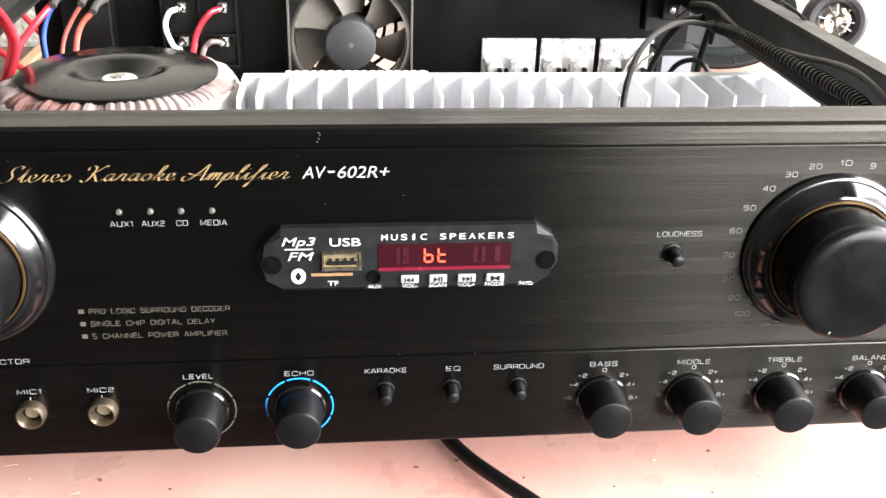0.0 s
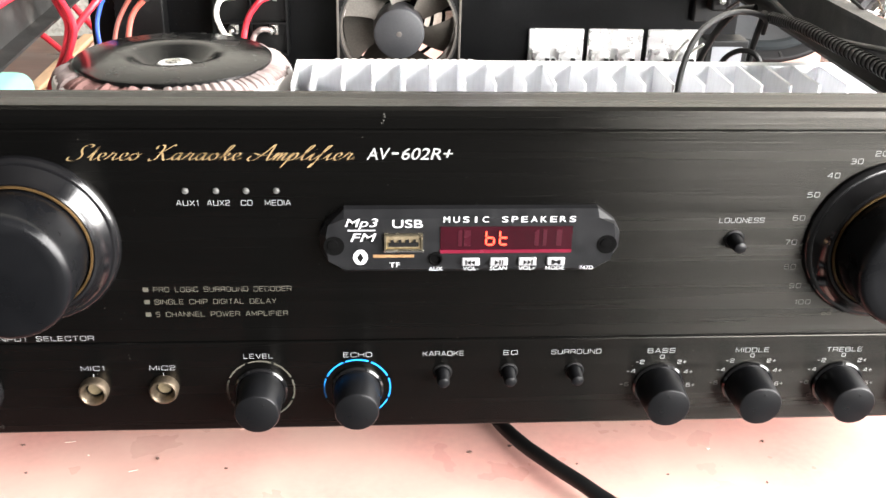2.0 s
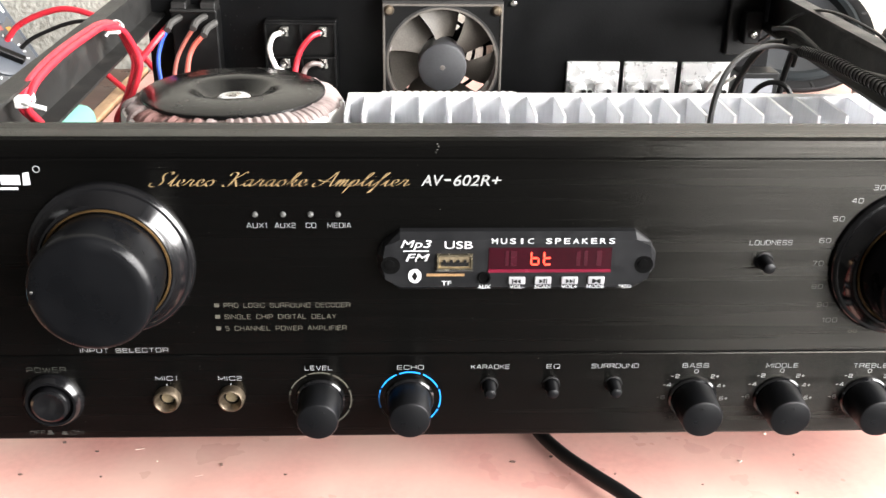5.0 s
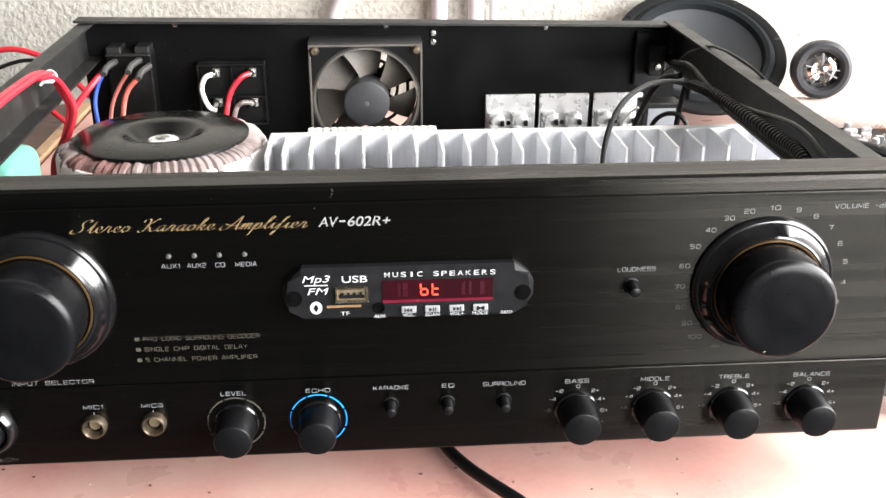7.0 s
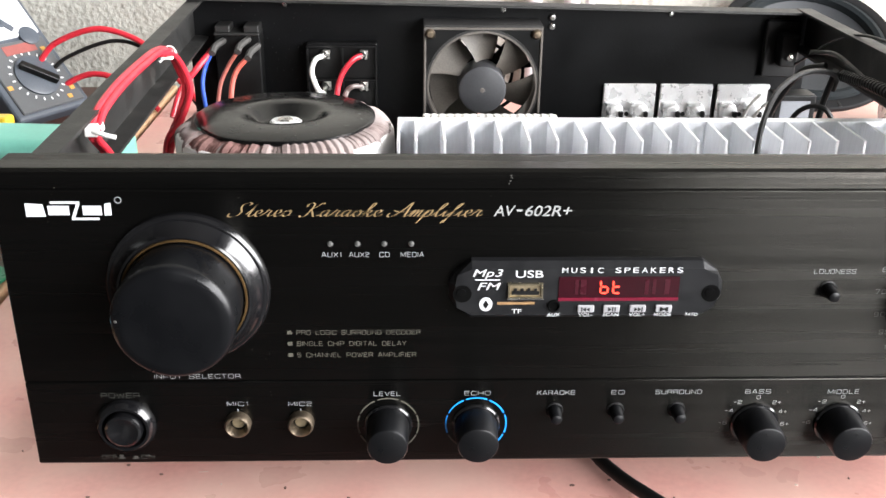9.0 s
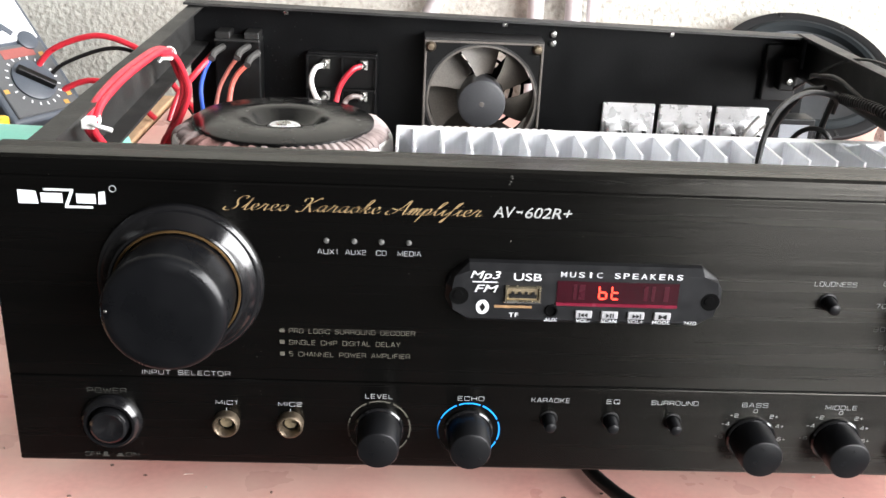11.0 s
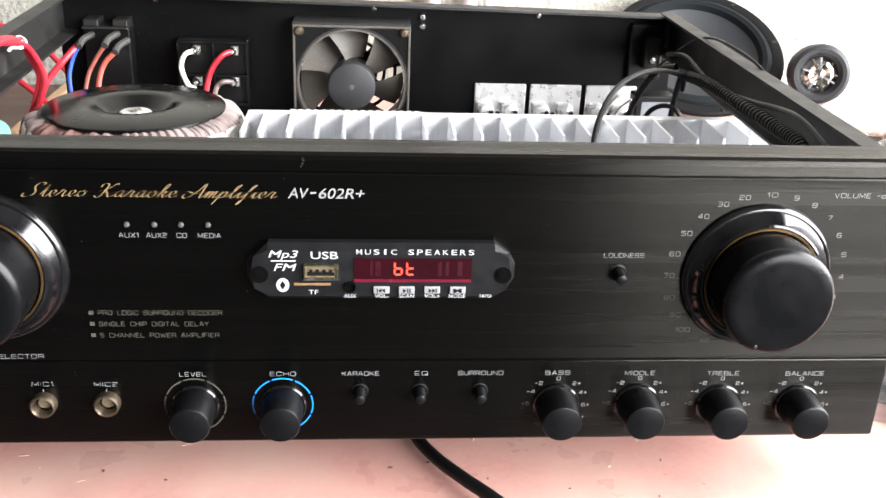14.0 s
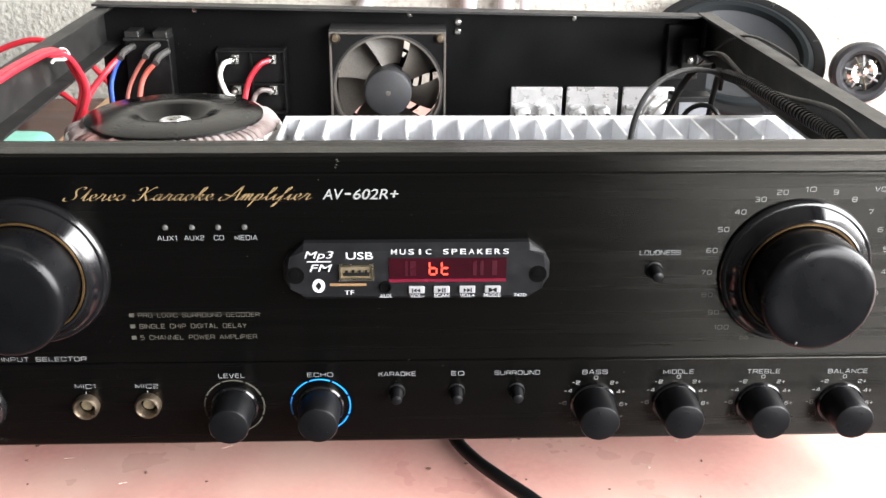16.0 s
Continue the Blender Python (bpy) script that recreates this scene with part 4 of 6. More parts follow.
    # tone scales, the inks get darker towards the lower left
    for cx, cz in ((0.0745, 0.0462), (0.1090, 0.0462), (0.1445, 0.0458), (0.1790, 0.0455)):
        for text, dx, dz, ink in (("0", 0.0, 0.0122, G), ("-2", -0.0082, 0.0100, G), ("-4", -0.0112, 0.0060, G), ("-6", -0.0132, 0.0002, M["mid_ink"]), ("-8", -0.0112, -0.0058, D), ("-10", -0.0085, -0.0096, D),
                                  ("2+", 0.0078, 0.0098, G), ("4+", 0.0108, 0.0054, G), ("6+", 0.0124, -0.0006, G), ("8+", 0.0108, -0.0064, G)):
            w = 0.0007 if len(text) == 1 else (0.0016 if len(text) == 2 else 0.0022)
            square_print(text, cx + dx - w, cx + dx + w, cz + dz, 0.0015, ink, fp, 0.17)
    # maker's mark as plain white shapes
    z0 = 0.1372
    lx = -0.2040
    shapes = [[(0.0, -0.0004), (0.0070, -0.0004), (0.0064, 0.0044), (0.0, 0.0048)], [(0.0080, 0.0002), (0.0156, 0.0002), (0.0156, 0.0038), (0.0080, 0.0038)],
              [(0.0092, 0.0046), (0.0196, 0.0046), (0.0196, 0.0055), (0.0092, 0.0055)], [(0.0184, 0.0046), (0.0196, 0.0046), (0.0174, -0.0008), (0.0162, -0.0008)], [(0.0162, -0.0017), (0.0260, -0.0017), (0.0260, -0.0008), (0.0162, -0.0008)],
              [(0.0204, 0.0002), (0.0272, 0.0002), (0.0272, 0.0038), (0.0204, 0.0038)], [(0.0280, 0.0000), (0.0306, 0.0002), (0.0306, 0.0050), (0.0284, 0.0046)]]
    for o in shapes:
        part("white_mark", prism(bmesh.new(), [(lx + u, z0 + v) for u, v in o], 0, 0.00018, Matrix.Rotation(radians(90), 4, 'X')), M["logo_ink"], fp)
    part("white_mark", arc_strip(bmesh.new(), 0.0010, 0.0013, 0, 360, 0, 0.00018, front_at(-0.1706, 0, 0.1432), 20), W, fp)
    # paint blemish
    for dx, dz in ((0, 0), (0.0004, 0.0012), (-0.0005, -0.001), (0.0001, 0.002)):
        part("paint_blemish", boxm(-0.0292 + dx - 0.0004, -0.0292 + dx + 0.0003, 0.0001, 0.0006, 0.1505 + dz - 0.0002, 0.1505 + dz + 0.0002), D, fp)


lettering()


LETTERS = {
    "S": (1.25, ["-.25,.5 -.3,.1 .05,-.05 .55,.2 .7,.75 .5,1.25 .5,1.75 .85,2.1 1.2,2.0 1.1,1.7"]),
    "K": (1.45, ["-.1,1.5 -.1,1.85 .2,2.05 .45,1.8 .4,1 .2,.1 -.15,-.05 -.3,.2", "1.25,1.9 1.15,2.1 .85,1.65 .42,1.05", "-.05,.95 .42,1.05 .75,.45 .95,.02 1.2,.1 1.4,.35"]),
    "A": (1.5, ["-.35,.55 -.45,.15 -.15,-.08 .3,.35 .75,1.3 1.05,2.15 1.08,1.0 1.1,.1 1.25,.02 1.5,.35", "-.2,.95 .35,.7 .85,.7 1.35,.85"]),
    "a": (1.0, ["0,.35 .2,.85 .5,1.0 .62,.85 .35,1 .1,.7 .08,.25 .28,.02 .5,.3 .65,.95 .6,.3 .72,.02 .9,.15 1.0,.35"]),
    "e": (.8, ["0,.35 .35,.45 .55,.75 .4,1 .15,.85 .1,.4 .3,.02 .6,.1 .8,.35"]),
    "f": (.75, ["0,.35 .4,1.1 .65,1.85 .55,2.0 .4,1.6 .2,.2 .05,-.8 -.1,-1.0 -.05,-.6 .25,0 .55,.15 .75,.35"]),
    "i": (.62, ["0,.35 .25,.95 .2,.3 .32,.02 .5,.12 .62,.35", ".2,1.4 .28,1.46"]),
    "k": (.95, ["0,.35 .4,1.2 .58,1.9 .42,2.0 .3,1.5 .1,0 .2,.5 .45,.95 .62,.85 .5,.55 .25,.5 .4,.45 .55,.05 .72,.05 .95,.35"]),
    "l": (.7, ["0,.35 .4,1.2 .6,1.9 .45,2.0 .3,1.5 .22,.4 .36,.02 .55,.12 .7,.35"]),
    "m": (1.2, ["0,.4 .15,.95 .22,.9 .12,.0", ".13,.2 .4,.95 .52,.9 .45,0", ".46,.2 .75,.95 .87,.9 .8,.2 .9,.02 1.08,.15 1.2,.35"]),
    "o": (.9, ["0,.35 .1,.7 .45,1 .15,.85 .05,.45 .25,.02 .55,.15 .65,.6 .45,1 .52,.8 .75,.78 .95,.85"]),
    "p": (.9, ["0,.4 .2,1.0 .12,.4 -.1,-1.0", ".02,-.2 .2,.6 .45,1 .62,.8 .55,.25 .3,.0 .15,.1", ".3,.02 .65,.1 .9,.35"]),
    "r": (.9, ["0,.35 .2,.8 .25,1.12 .3,.92 .55,.88 .48,.4 .55,.05 .72,.1 .9,.35"]),
    "t": (.7, ["0,.35 .3,1.2 .4,1.85 .35,1.2 .26,.3 .38,.02 .55,.12 .7,.35"]),
}


def script_lettering(text, x0, x1, base, unit, mat):
    """Cursive lettering drawn with a broad nib."""
    total = sum(LETTERS[c][0] if c != " " else 1.0 for c in text)
    sx = (x1 - x0) / (total + 0.35)
    at = 0.3
    nib = Vector((0.15, 0.0, 0.07))
    for ch in text:
        if ch == " ":
            at += 1.0
            continue
        adv, strokes = LETTERS[ch]
        bm = bmesh.new()
        for k, stroke in enumerate(strokes):
            pts = [tuple(float(v) for v in q.split(",")) for q in stroke.split()]
            path = smooth_path([(u, 0, v) for u, v in pts], 7)
            pair = []
            for p in path:
                row = []
                for sgn in (-1, 1):
                    q = p + nib * (sgn * 0.5)
                    row.append(bm.verts.new((x0 + (at + q.x + 0.42 * q.z) * sx, -0.0002 - 0.00003 * k, base + q.z * unit)))
                pair.append(row)
            for a, b in zip(pair, pair[1:]):
                bm.faces.new((a[0], a[1], b[1], b[0]))
        part("script_letter", bm, mat, fp)
        at += adv


script_lettering("Stereo Karaoke Amplifier", -0.1320, -0.0395, 0.1368, 0.0026, M["gold_ink"])



def dust():
    rnd = random.Random(11)
    bm = bmesh.new()
    for i in range(150):
        x, z = rnd.uniform(-0.21, 0.21), rnd.uniform(0.030, 0.150)
        a = rnd.uniform(0.00008, 0.00022)
        vs = [bm.verts.new((x + a * math.cos(k * 1.57 + i), -0.00012, z + a * math.sin(k * 1.57 + i))) for k in range(4)]
        bm.faces.new(vs)
    for i in range(110):
        x, y = rnd.uniform(-0.21, 0.21), rnd.uniform(0.004, 0.020)
        a = rnd.uniform(0.0001, 0.00032)
        z = PZ1 - 0.0004 * (y - 0.0028) / 0.0177 + 0.0001
        vs = [bm.verts.new((x + a * math.cos(k * 1.57 + i), y + a * math.sin(k * 1.57 + i), z)) for k in range(4)]
        bm.faces.new(vs)
    part("dust_specks", bm, M["olive_ink"], fp, "pale dust specks", kind="stuff")
    # scuffs of dry dust on the big collars and the clamp disc
    bm = bmesh.new()
    for i in range(140):
        r, a0 = 0.0505 * rnd.random() ** 0.5, rnd.uniform(0, 6.283)
        if r < 0.026:
            continue
        x, y = -0.1345 + r * math.cos(a0), 0.1985 + r * math.sin(a0)
        a = rnd.uniform(0.00012, 0.0005)
        vs = [bm.verts.new((x + a * math.cos(k * 1.57 + i), y + a * math.sin(k * 1.57 + i), 0.1200 - (r - 0.030) * 0.048)) for k in range(4)]
        bm.faces.new(vs)
    for i in range(60):
        x, z = rnd.gauss(-0.165, 0.028), rnd.uniform(0.095, 0.150)
        a = rnd.uniform(0.0001, 0.00035)
        vs = [bm.verts.new((x + a * math.cos(k * 1.57 + i), 0.3602, z + 1.6 * a * math.sin(k * 1.57 + i))) for k in range(4)]
        bm.faces.new(vs)
    part("dust_specks", bm, M["dim_ink"], amp, "pale dust specks", kind="stuff")


dust()

# ---- inside the amplifier ----
def toroid():
    t = new("toroidal_transformer")
    t.parent = amp
    t.location = (-0.1345, 0.1985, 0)
    tagged(t, "copper toroidal transformer under a dusty black disc")
    part("white_wrap", lathe(bmesh.new(), [(0.055, 0.0306), (0.0592, 0.036), (0.0604, 0.060), (0.0606, 0.1030), (0.0602, 0.1085), (0.0592, 0.1106), (0.0578, 0.1112), (0.0568, 0.1104)], None, 72), M["tape"], t, "white tape wrapped round the lower side", smooth=True)
    # single turns of wire round the shoulder
    rnd = random.Random(21)
    a = 0.0
    while a < 2 * math.pi:
        step = rnd.choice((0.030, 0.038, 0.046, 0.060, 0.085))
        jit = rnd.uniform(-0.0010, 0.0008)
        half = step * 0.5 * 0.060
        pts = []
        for r, z in ((0.0572 + jit, 0.1030), (0.0570 + jit, 0.1085), (0.0550 + jit, 0.1118), (0.0505, 0.1134), (0.0430, 0.1138)):
            tw = a + step / 2 + (0.0580 - r) * (0.9 + 30 * jit)
            pts.append((r * math.cos(tw), r * math.sin(tw), z))
        red = -2.6 < math.atan2(math.sin(a), math.cos(a)) < -1.75
        part("winding_turn", tube(bmesh.new(), pts, min(half * 1.28, 0.0034), 8, 3), M["winding_dark"] if red and rnd.random() < 0.75 else M["winding"], t, smooth=True)
        a += step
    part("winding_core", lathe(bmesh.new(), [(0.0570, 0.085), (0.0575, 0.1060), (0.0560, 0.1112), (0.0505, 0.1138), (0.02, 0.1138)], None, 64), M["winding"], t, smooth=True)
    part("clamp_disc", lathe(bmesh.new(), [(0.0, 0.1090), (0.0135, 0.1090), (0.0165, 0.1100), (0.0225, 0.1152), (0.0255, 0.1162), (0.0300, 0.1164), (0.0535, 0.1150), (0.0548, 0.1142), (0.0550, 0.1128), (0.0540, 0.1120), (0.02, 0.1118)], Matrix.Translation((0, 0, 0.0033)) @ Matrix.Diagonal((0.905, 0.905, 1, 1)), 96), M["disc"], t, "dusty black dished clamp disc", smooth=True)
    part("bolt_washer", lathe(bmesh.new(), [(0.0090, 0.1091), (0.0090, 0.1106), (0.0080, 0.1115), (0.0, 0.1119)], Matrix.Translation((0, 0, 0.0033)), 24), M["plate"], t, smooth=True)
    part("bolt_head", lathe(bmesh.new(), [(0.0045, 0.1114), (0.0045, 0.1122), (0.0038, 0.1126), (0.0, 0.1126)], Matrix.Translation((0, 0, 0.0033)), 6), M["steel"], t)


toroid()


def heatsink():
    h = new("heatsink")
    h.parent = amp
    tagged(h, "long finned aluminium heatsink")
    part("base", boxm(-0.0725, 0.2228, 0.1965, 0.2030, 0.0306, 0.1155, 0.0004, 1), M["alu"], h)
    me = finish("fin", boxm(-0.0008, 0.0008, 0.1600, 0.1964, 0.0306, 0.1155, 0.0003, 1), M["alu"])
    for k in range(20):
        f = new("fin", me)
        f.parent = h
        f.location = (-0.0625 + 0.01493 * k, 0, 0)
    part("end_wall", boxm(-0.0725, -0.0709, 0.1600, 0.1964, 0.0306, 0.1155, 0.0003, 1), M["alu"], h)
    s = new("terminal_strip")
    s.parent = amp
    tagged(s, "white plastic terminal strip behind the heatsink")
    part("bar", boxm(-0.0570, 0.0330, 0.2960, 0.3060, 0.0306, 0.0878, 0.0004, 1), M["nylon"], s)
    for k in range(17):
        x = -0.0545 + k * 0.0052
        part("tooth", boxm(x - 0.0016, x + 0.0016, 0.2960, 0.3010, 0.0878, 0.0896, 0.0003, 1), M["nylon"], s)


heatsink()


def fan():
    f = new("cooling_fan")
    f.parent = amp
    f.location = (-0.0155, 0.3340, 0.0995)
    tagged(f, "dusty black square cooling fan")
    m = front_at(0, 0, 0)
    hw = 0.0405
    outer = [(hw, 0), (hw, hw), (0, hw), (-hw, hw), (-hw, 0), (-hw, -hw), (0, -hw), (hw, -hw)]
    for h0, h1, name in ((-0.0005, -0.004, "front_flange"), (-0.0210, -0.0255, "rear_flange")):
        bm = holed_plate(bmesh.new(), outer, 0.0382, h0, h1, m)
        part(name, bm, M["black_plastic"] if name == "front_flange" else M["fan"], f)
    for x0, x1, z0, z1 in ((-hw, hw, hw - 0.0016, hw), (-hw, hw, -hw, -hw + 0.0016), (-hw, -hw + 0.0016, -hw + 0.0016, hw - 0.0016), (hw - 0.0016, hw, -hw + 0.0016, hw - 0.0016)):
        part("frame_edge", boxm(x0, x1, -0.0008, 0.0004, z0, z1, 0.0003, 1), M["blade"], f, "dust-greyed frame edge")
    part("tunnel", arc_strip(bmesh.new(), 0.0380, 0.0396, 0, 360, -0.0255, 0.0, m, 64), M["fan"], f)
    part("rim", arc_strip(bmesh.new(), 0.0368, 0.0381, 0, 360, -0.010, 0.0004, m, 64), M["blade"], f, "dust-greyed inner rim")
    part("hub", lathe(bmesh.new(), [(0, 0.0050), (0.0145, 0.0050), (0.0162, 0.0042), (0.0166, 0.002), (0.0166, -0.018), (0, -0.018)], front_at(0, 0, -0.0015), 48), M["hub"], f, "dark fan hub with a round sticker", smooth=True)
    part("hub_mark", lathe(bmesh.new(), [(0, 0.0054), (0.0016, 0.0053), (0.0018, 0.0049)], front_at(0, 0, -0.0015), 16), M["blade"], f)
    for k in range(7):
        bm = bmesh.new()
        rows = []
        for i in range(8):
            r = 0.0164 + (0.0364 - 0.0164) * i / 7
            row = []
            for j in range(7):
                u = j / 6
                a = radians(360 / 7 * k + 32 + (0.5 - u) * 45 + (r - 0.0164) * 500)
                row.append(m @ Vector((r * math.cos(a), r * math.sin(a), -0.003 - 0.0170 * u)))
            rows.append(row)
        vs = [[bm.verts.new(p) for p in row] for row in rows]
        ws = [[bm.verts.new(p + Vector((0, 0.0012, 0))) for p in row] for row in rows]
        for i in range(7):
            for j in range(6):
                bm.faces.new((vs[i][j], vs[i + 1][j], vs[i + 1][j + 1], vs[i][j + 1]))
                bm.faces.new((ws[i][j], ws[i][j + 1], ws[i + 1][j + 1], ws[i + 1][j]))
        part("blade", bm, M["blade"], f, smooth=True)
    for sx in (-1, 1):
        for sz in (-1, 1):
            part("screw", lathe(bmesh.new(), [(0, 0.0042), (0.0022, 0.0038), (0.0034, 0.0016), (0.0036, 0)], front_at(sx * 0.0362, 0, sz * 0.0362), 14), M["brass_dirty"], f, smooth=True)
    part("top_ledge", boxm(-0.0405, 0.0405, -0.0006, 0.025, 0.0405, 0.0420, 0.0003, 1), M["fan"], f)


fan()


def sockets():
    a = new("mains_outlet_block")
    a.parent = amp
    tagged(a, "dusty black mains outlet block")
    part("body", boxm(-0.1990, -0.1680, 0.3450, 0.3604, 0.0860, 0.1325, 0.001, 2), M["black_plastic"], a)
    part("ledge", boxm(-0.1985, -0.1680, 0.3400, 0.3600, 0.1322, 0.1340, 0.0005, 1), M["rail"], a, "dusty grey ledge")
    for x in (-0.1980, -0.1785):
        part("clip", boxm(x, x + 0.0100, 0.3420, 0.3600, 0.1338, 0.1385, 0.0006, 1), M["rail"], a)
    for x, z in ((-0.1970, 0.1250), (-0.1800, 0.1260), (-0.1735, 0.1215)):
        part("spade_sleeve", tube(bmesh.new(), [(x + 0.004, 0.3450, z + 0.003), (x, 0.3340, z + 0.001), (x - 0.001, 0.3270, z - 0.002)], 0.0024, 8, 4), M["sleeve"], a, smooth=True)
    b = new("speaker_terminal_block")
    b.parent = amp
    tagged(b, "black speaker terminal block with four solder tags")
    part("body", boxm(-0.1370, -0.0880, 0.3500, 0.3604, 0.0790, 0.1255, 0.0012, 2), M["black_plastic"], b)
    for z in (0.1005, 0.1240, 0.0800):
        part("rib", boxm(-0.1365, -0.0885, 0.3450, 0.3500, z - 0.0008, z + 0.0008, 0.0003, 1), M["black_plastic"], b)
    for x in (-0.1365, -0.1125, -0.0890):
        part("rib", boxm(x - 0.0007, x + 0.0007, 0.3455, 0.3500, 0.0800, 0.1240, 0.0003, 1), M["black_plastic"], b)
    for x in (-0.1245, -0.0985):
        for z in (0.1185, 0.0965):
            part("solder_tag", lathe(bmesh.new(), [(0.0030, 0), (0.0030, 0.006), (0.0024, 0.0105), (0.0012, 0.0120), (0, 0.0122)], front_at(x, 0.3500, z), 10), M["steel"], b, smooth=True)
            part("tag_arm", boxm(x - 0.0012, x + 0.0040, 0.3440, 0.3470, z - 0.0032, z + 0.0034, 0.0004, 1), M["steel"], b)
    for x in (0.0742, 0.1155, 0.1572):
        r = new("audio_socket_plate")
        r.parent = amp
        tagged(r, "bright tinned plate of a twin audio socket")
        part("plate", boxm(x, x + 0.0380, 0.3575, 0.3604, 0.0500, 0.0955, 0.0006, 1), M["plate"], r)
        for k in (0.0085, 0.0265):
            part("barrel", lathe(bmesh.new(), [(0.0062, 0), (0.0062, 0.004), (0.0045, 0.0060), (0.0020, 0.0066), (0, 0.0066)], front_at(x + k, 0.3575, 0.0765), 20), M["plate"], r, smooth=True)
            part("pin", boxm(x + k + 0.0020, x + k + 0.0050, 0.3480, 0.3520, 0.0735, 0.0775, 0.0004, 1), M["black_plastic"], r)
            part("tag", boxm(x + k - 0.0070, x + k + 0.0030, 0.3525, 0.3570, 0.0800, 0.0830, 0.0008, 1), M["plate"], r)
            part("tag", boxm(x + k - 0.0058, x + k + 0.0006, 0.3470, 0.3570, 0.0500, 0.0735, 0.0006, 1), M["plate"], r)
        part("rivet", lathe(bmesh.new(), [(0, 0.0012), (0.0014, 0.0010), (0.0018, 0)], front_at(x + 0.0178, 0.3575, 0.0735), 12), M["black_plastic"], r)
    c = new("corner_bracket")
    c.parent = amp
    tagged(c, "black corner bracket with a steel screw")
    part("plate", boxm(0.1860, 0.2100, 0.3540, 0.3604, 0.1020, 0.1420, 0.0008, 1), M["black_plastic"], c)
    part("block", boxm(0.1935, 0.2060, 0.3420, 0.3540, 0.1120, 0.1340, 0.0012, 2), M["black_plastic"], c)
    part("screw", lathe(bmesh.new(), [(0, 0.003), (0.0022, 0.0026), (0.0028, 0)], front_at(0.1995, 0.3420, 0.1190), 12), M["steel"], c, smooth=True)


sockets()


def wire(name, pts, r, mat, label, parent=None, per=8):
    return part(name, tube(bmesh.new(), pts, r, 10, per), mat, parent or amp, label, smooth=True)


def wires():
    wire("blue_wire", [(-0.1980, 0.330, 0.1240), (-0.2030, 0.327, 0.1140), (-0.2050, 0.322, 0.1010), (-0.2000, 0.310, 0.078)], 0.0014, M["blue_wire"], "blue insulated wire")
    wire("brown_wire", [(-0.1808, 0.330, 0.1245), (-0.1880, 0.327, 0.1140), (-0.1935, 0.322, 0.1010), (-0.1955, 0.310, 0.078)], 0.0014, M["brown_wire"], "brown-red insulated wire")
    wire("orange_wire", [(-0.1745, 0.330, 0.1200), (-0.1820, 0.327, 0.1120), (-0.1855, 0.322, 0.1010), (-0.1865, 0.310, 0.078)], 0.0018, M["orange_wire"], "salmon insulated wire")
    wire("red_wire", [(-0.1990, 0.333, 0.1240), (-0.2070, 0.322, 0.1150), (-0.2180, 0.315, 0.1010), (-0.2230, 0.305, 0.085)], 0.0022, M["red_wire"], "red insulated wire")
    wire("white_wire", [(-0.1245, 0.340, 0.1190), (-0.1300, 0.336, 0.1170), (-0.1325, 0.334, 0.1085), (-0.1285, 0.332, 0.0975), (-0.1250, 0.338, 0.093)], 0.0018, M["white_wire"], "white insulated wire")
    wire("red_wire", [(-0.0985, 0.340, 0.1190), (-0.1045, 0.336, 0.1170), (-0.1120, 0.334, 0.1075), (-0.1155, 0.330, 0.0950), (-0.116, 0.31, 0.080)], 0.0020, M["red_wire"], "red insulated wire")
    wire("grey_wire", [(-0.0985, 0.340, 0.0975), (-0.1050, 0.336, 0.0985), (-0.1100, 0.334, 0.0930), (-0.111, 0.31, 0.078)], 0.0018, M["grey_wire"], "grey-brown insulated wire")
    # the tied red loom over the side rail
    over = [(-0.1990, 0.094, 0.122), (-0.2015, 0.086, 0.1345), (-0.2025, 0.0775, 0.1430), (-0.2025, 0.082, 0.1480), (-0.2025, 0.094, 0.1520), (-0.2025, 0.126, 0.1545), (-0.2025, 0.171, 0.1545), (-0.2025, 0.201, 0.1530), (-0.2022, 0.225, 0.1470)]
    down = [(-0.2005, 0.238, 0.133), (-0.1985, 0.241, 0.122), (-0.2035, 0.241, 0.106), (-0.2095, 0.240, 0.093), (-0.2130, 0.238, 0.080), (-0.213, 0.235, 0.060)]
    for ox, oz in ((0.0, 0.0), (0.0026, -0.0010)):
        pts = [(x + ox, y, z + oz) for x, y, z in over] + [(x + ox * 1.3, y - ox, z) for x, y, z in down]
        wire("red_loom", pts, 0.0017, M["red_wire"], "loom of red insulated wires")
    wire("red_loom", [(-0.2001, 0.198, 0.1516), (-0.1985, 0.224, 0.1450), (-0.1955, 0.236, 0.1310), (-0.1945, 0.238, 0.1200), (-0.2010, 0.237, 0.1040), (-0.2110, 0.236, 0.090), (-0.213, 0.232, 0.062)], 0.0017, M["red_wire"], "loom of red insulated wires")
    for c, tail in (((-0.2010, 0.2240, 0.1465), (-0.004, 0.0, -0.003)), ((-0.2015, 0.0810, 0.1460), (0.011, 0.0, -0.002))):
        t = new("cable_tie")
        t.parent = amp
        t.location = c
        tagged(t, "white nylon cable tie round the loom")
        part("band", arc_strip(bmesh.new(), 0.0031, 0.0037, 0, 360, -0.0013, 0.0016, pose(0, 0, 0, 60 if tail[0] < 0 else 15, 0, 0), 20), M["nylon"], t)
        part("head", boxm(-0.0028, 0.0028, -0.0072, -0.0030, -0.0026, 0.0026, 0.0005, 1), M["nylon"], t)
        part("tail", tube(bmesh.new(), [(0, -0.006, 0), (tail[0] * 0.5, -0.009, tail[2] * 0.3), (tail[0], -0.009, tail[2])], 0.0010, 6, 4), M["nylon"], t)
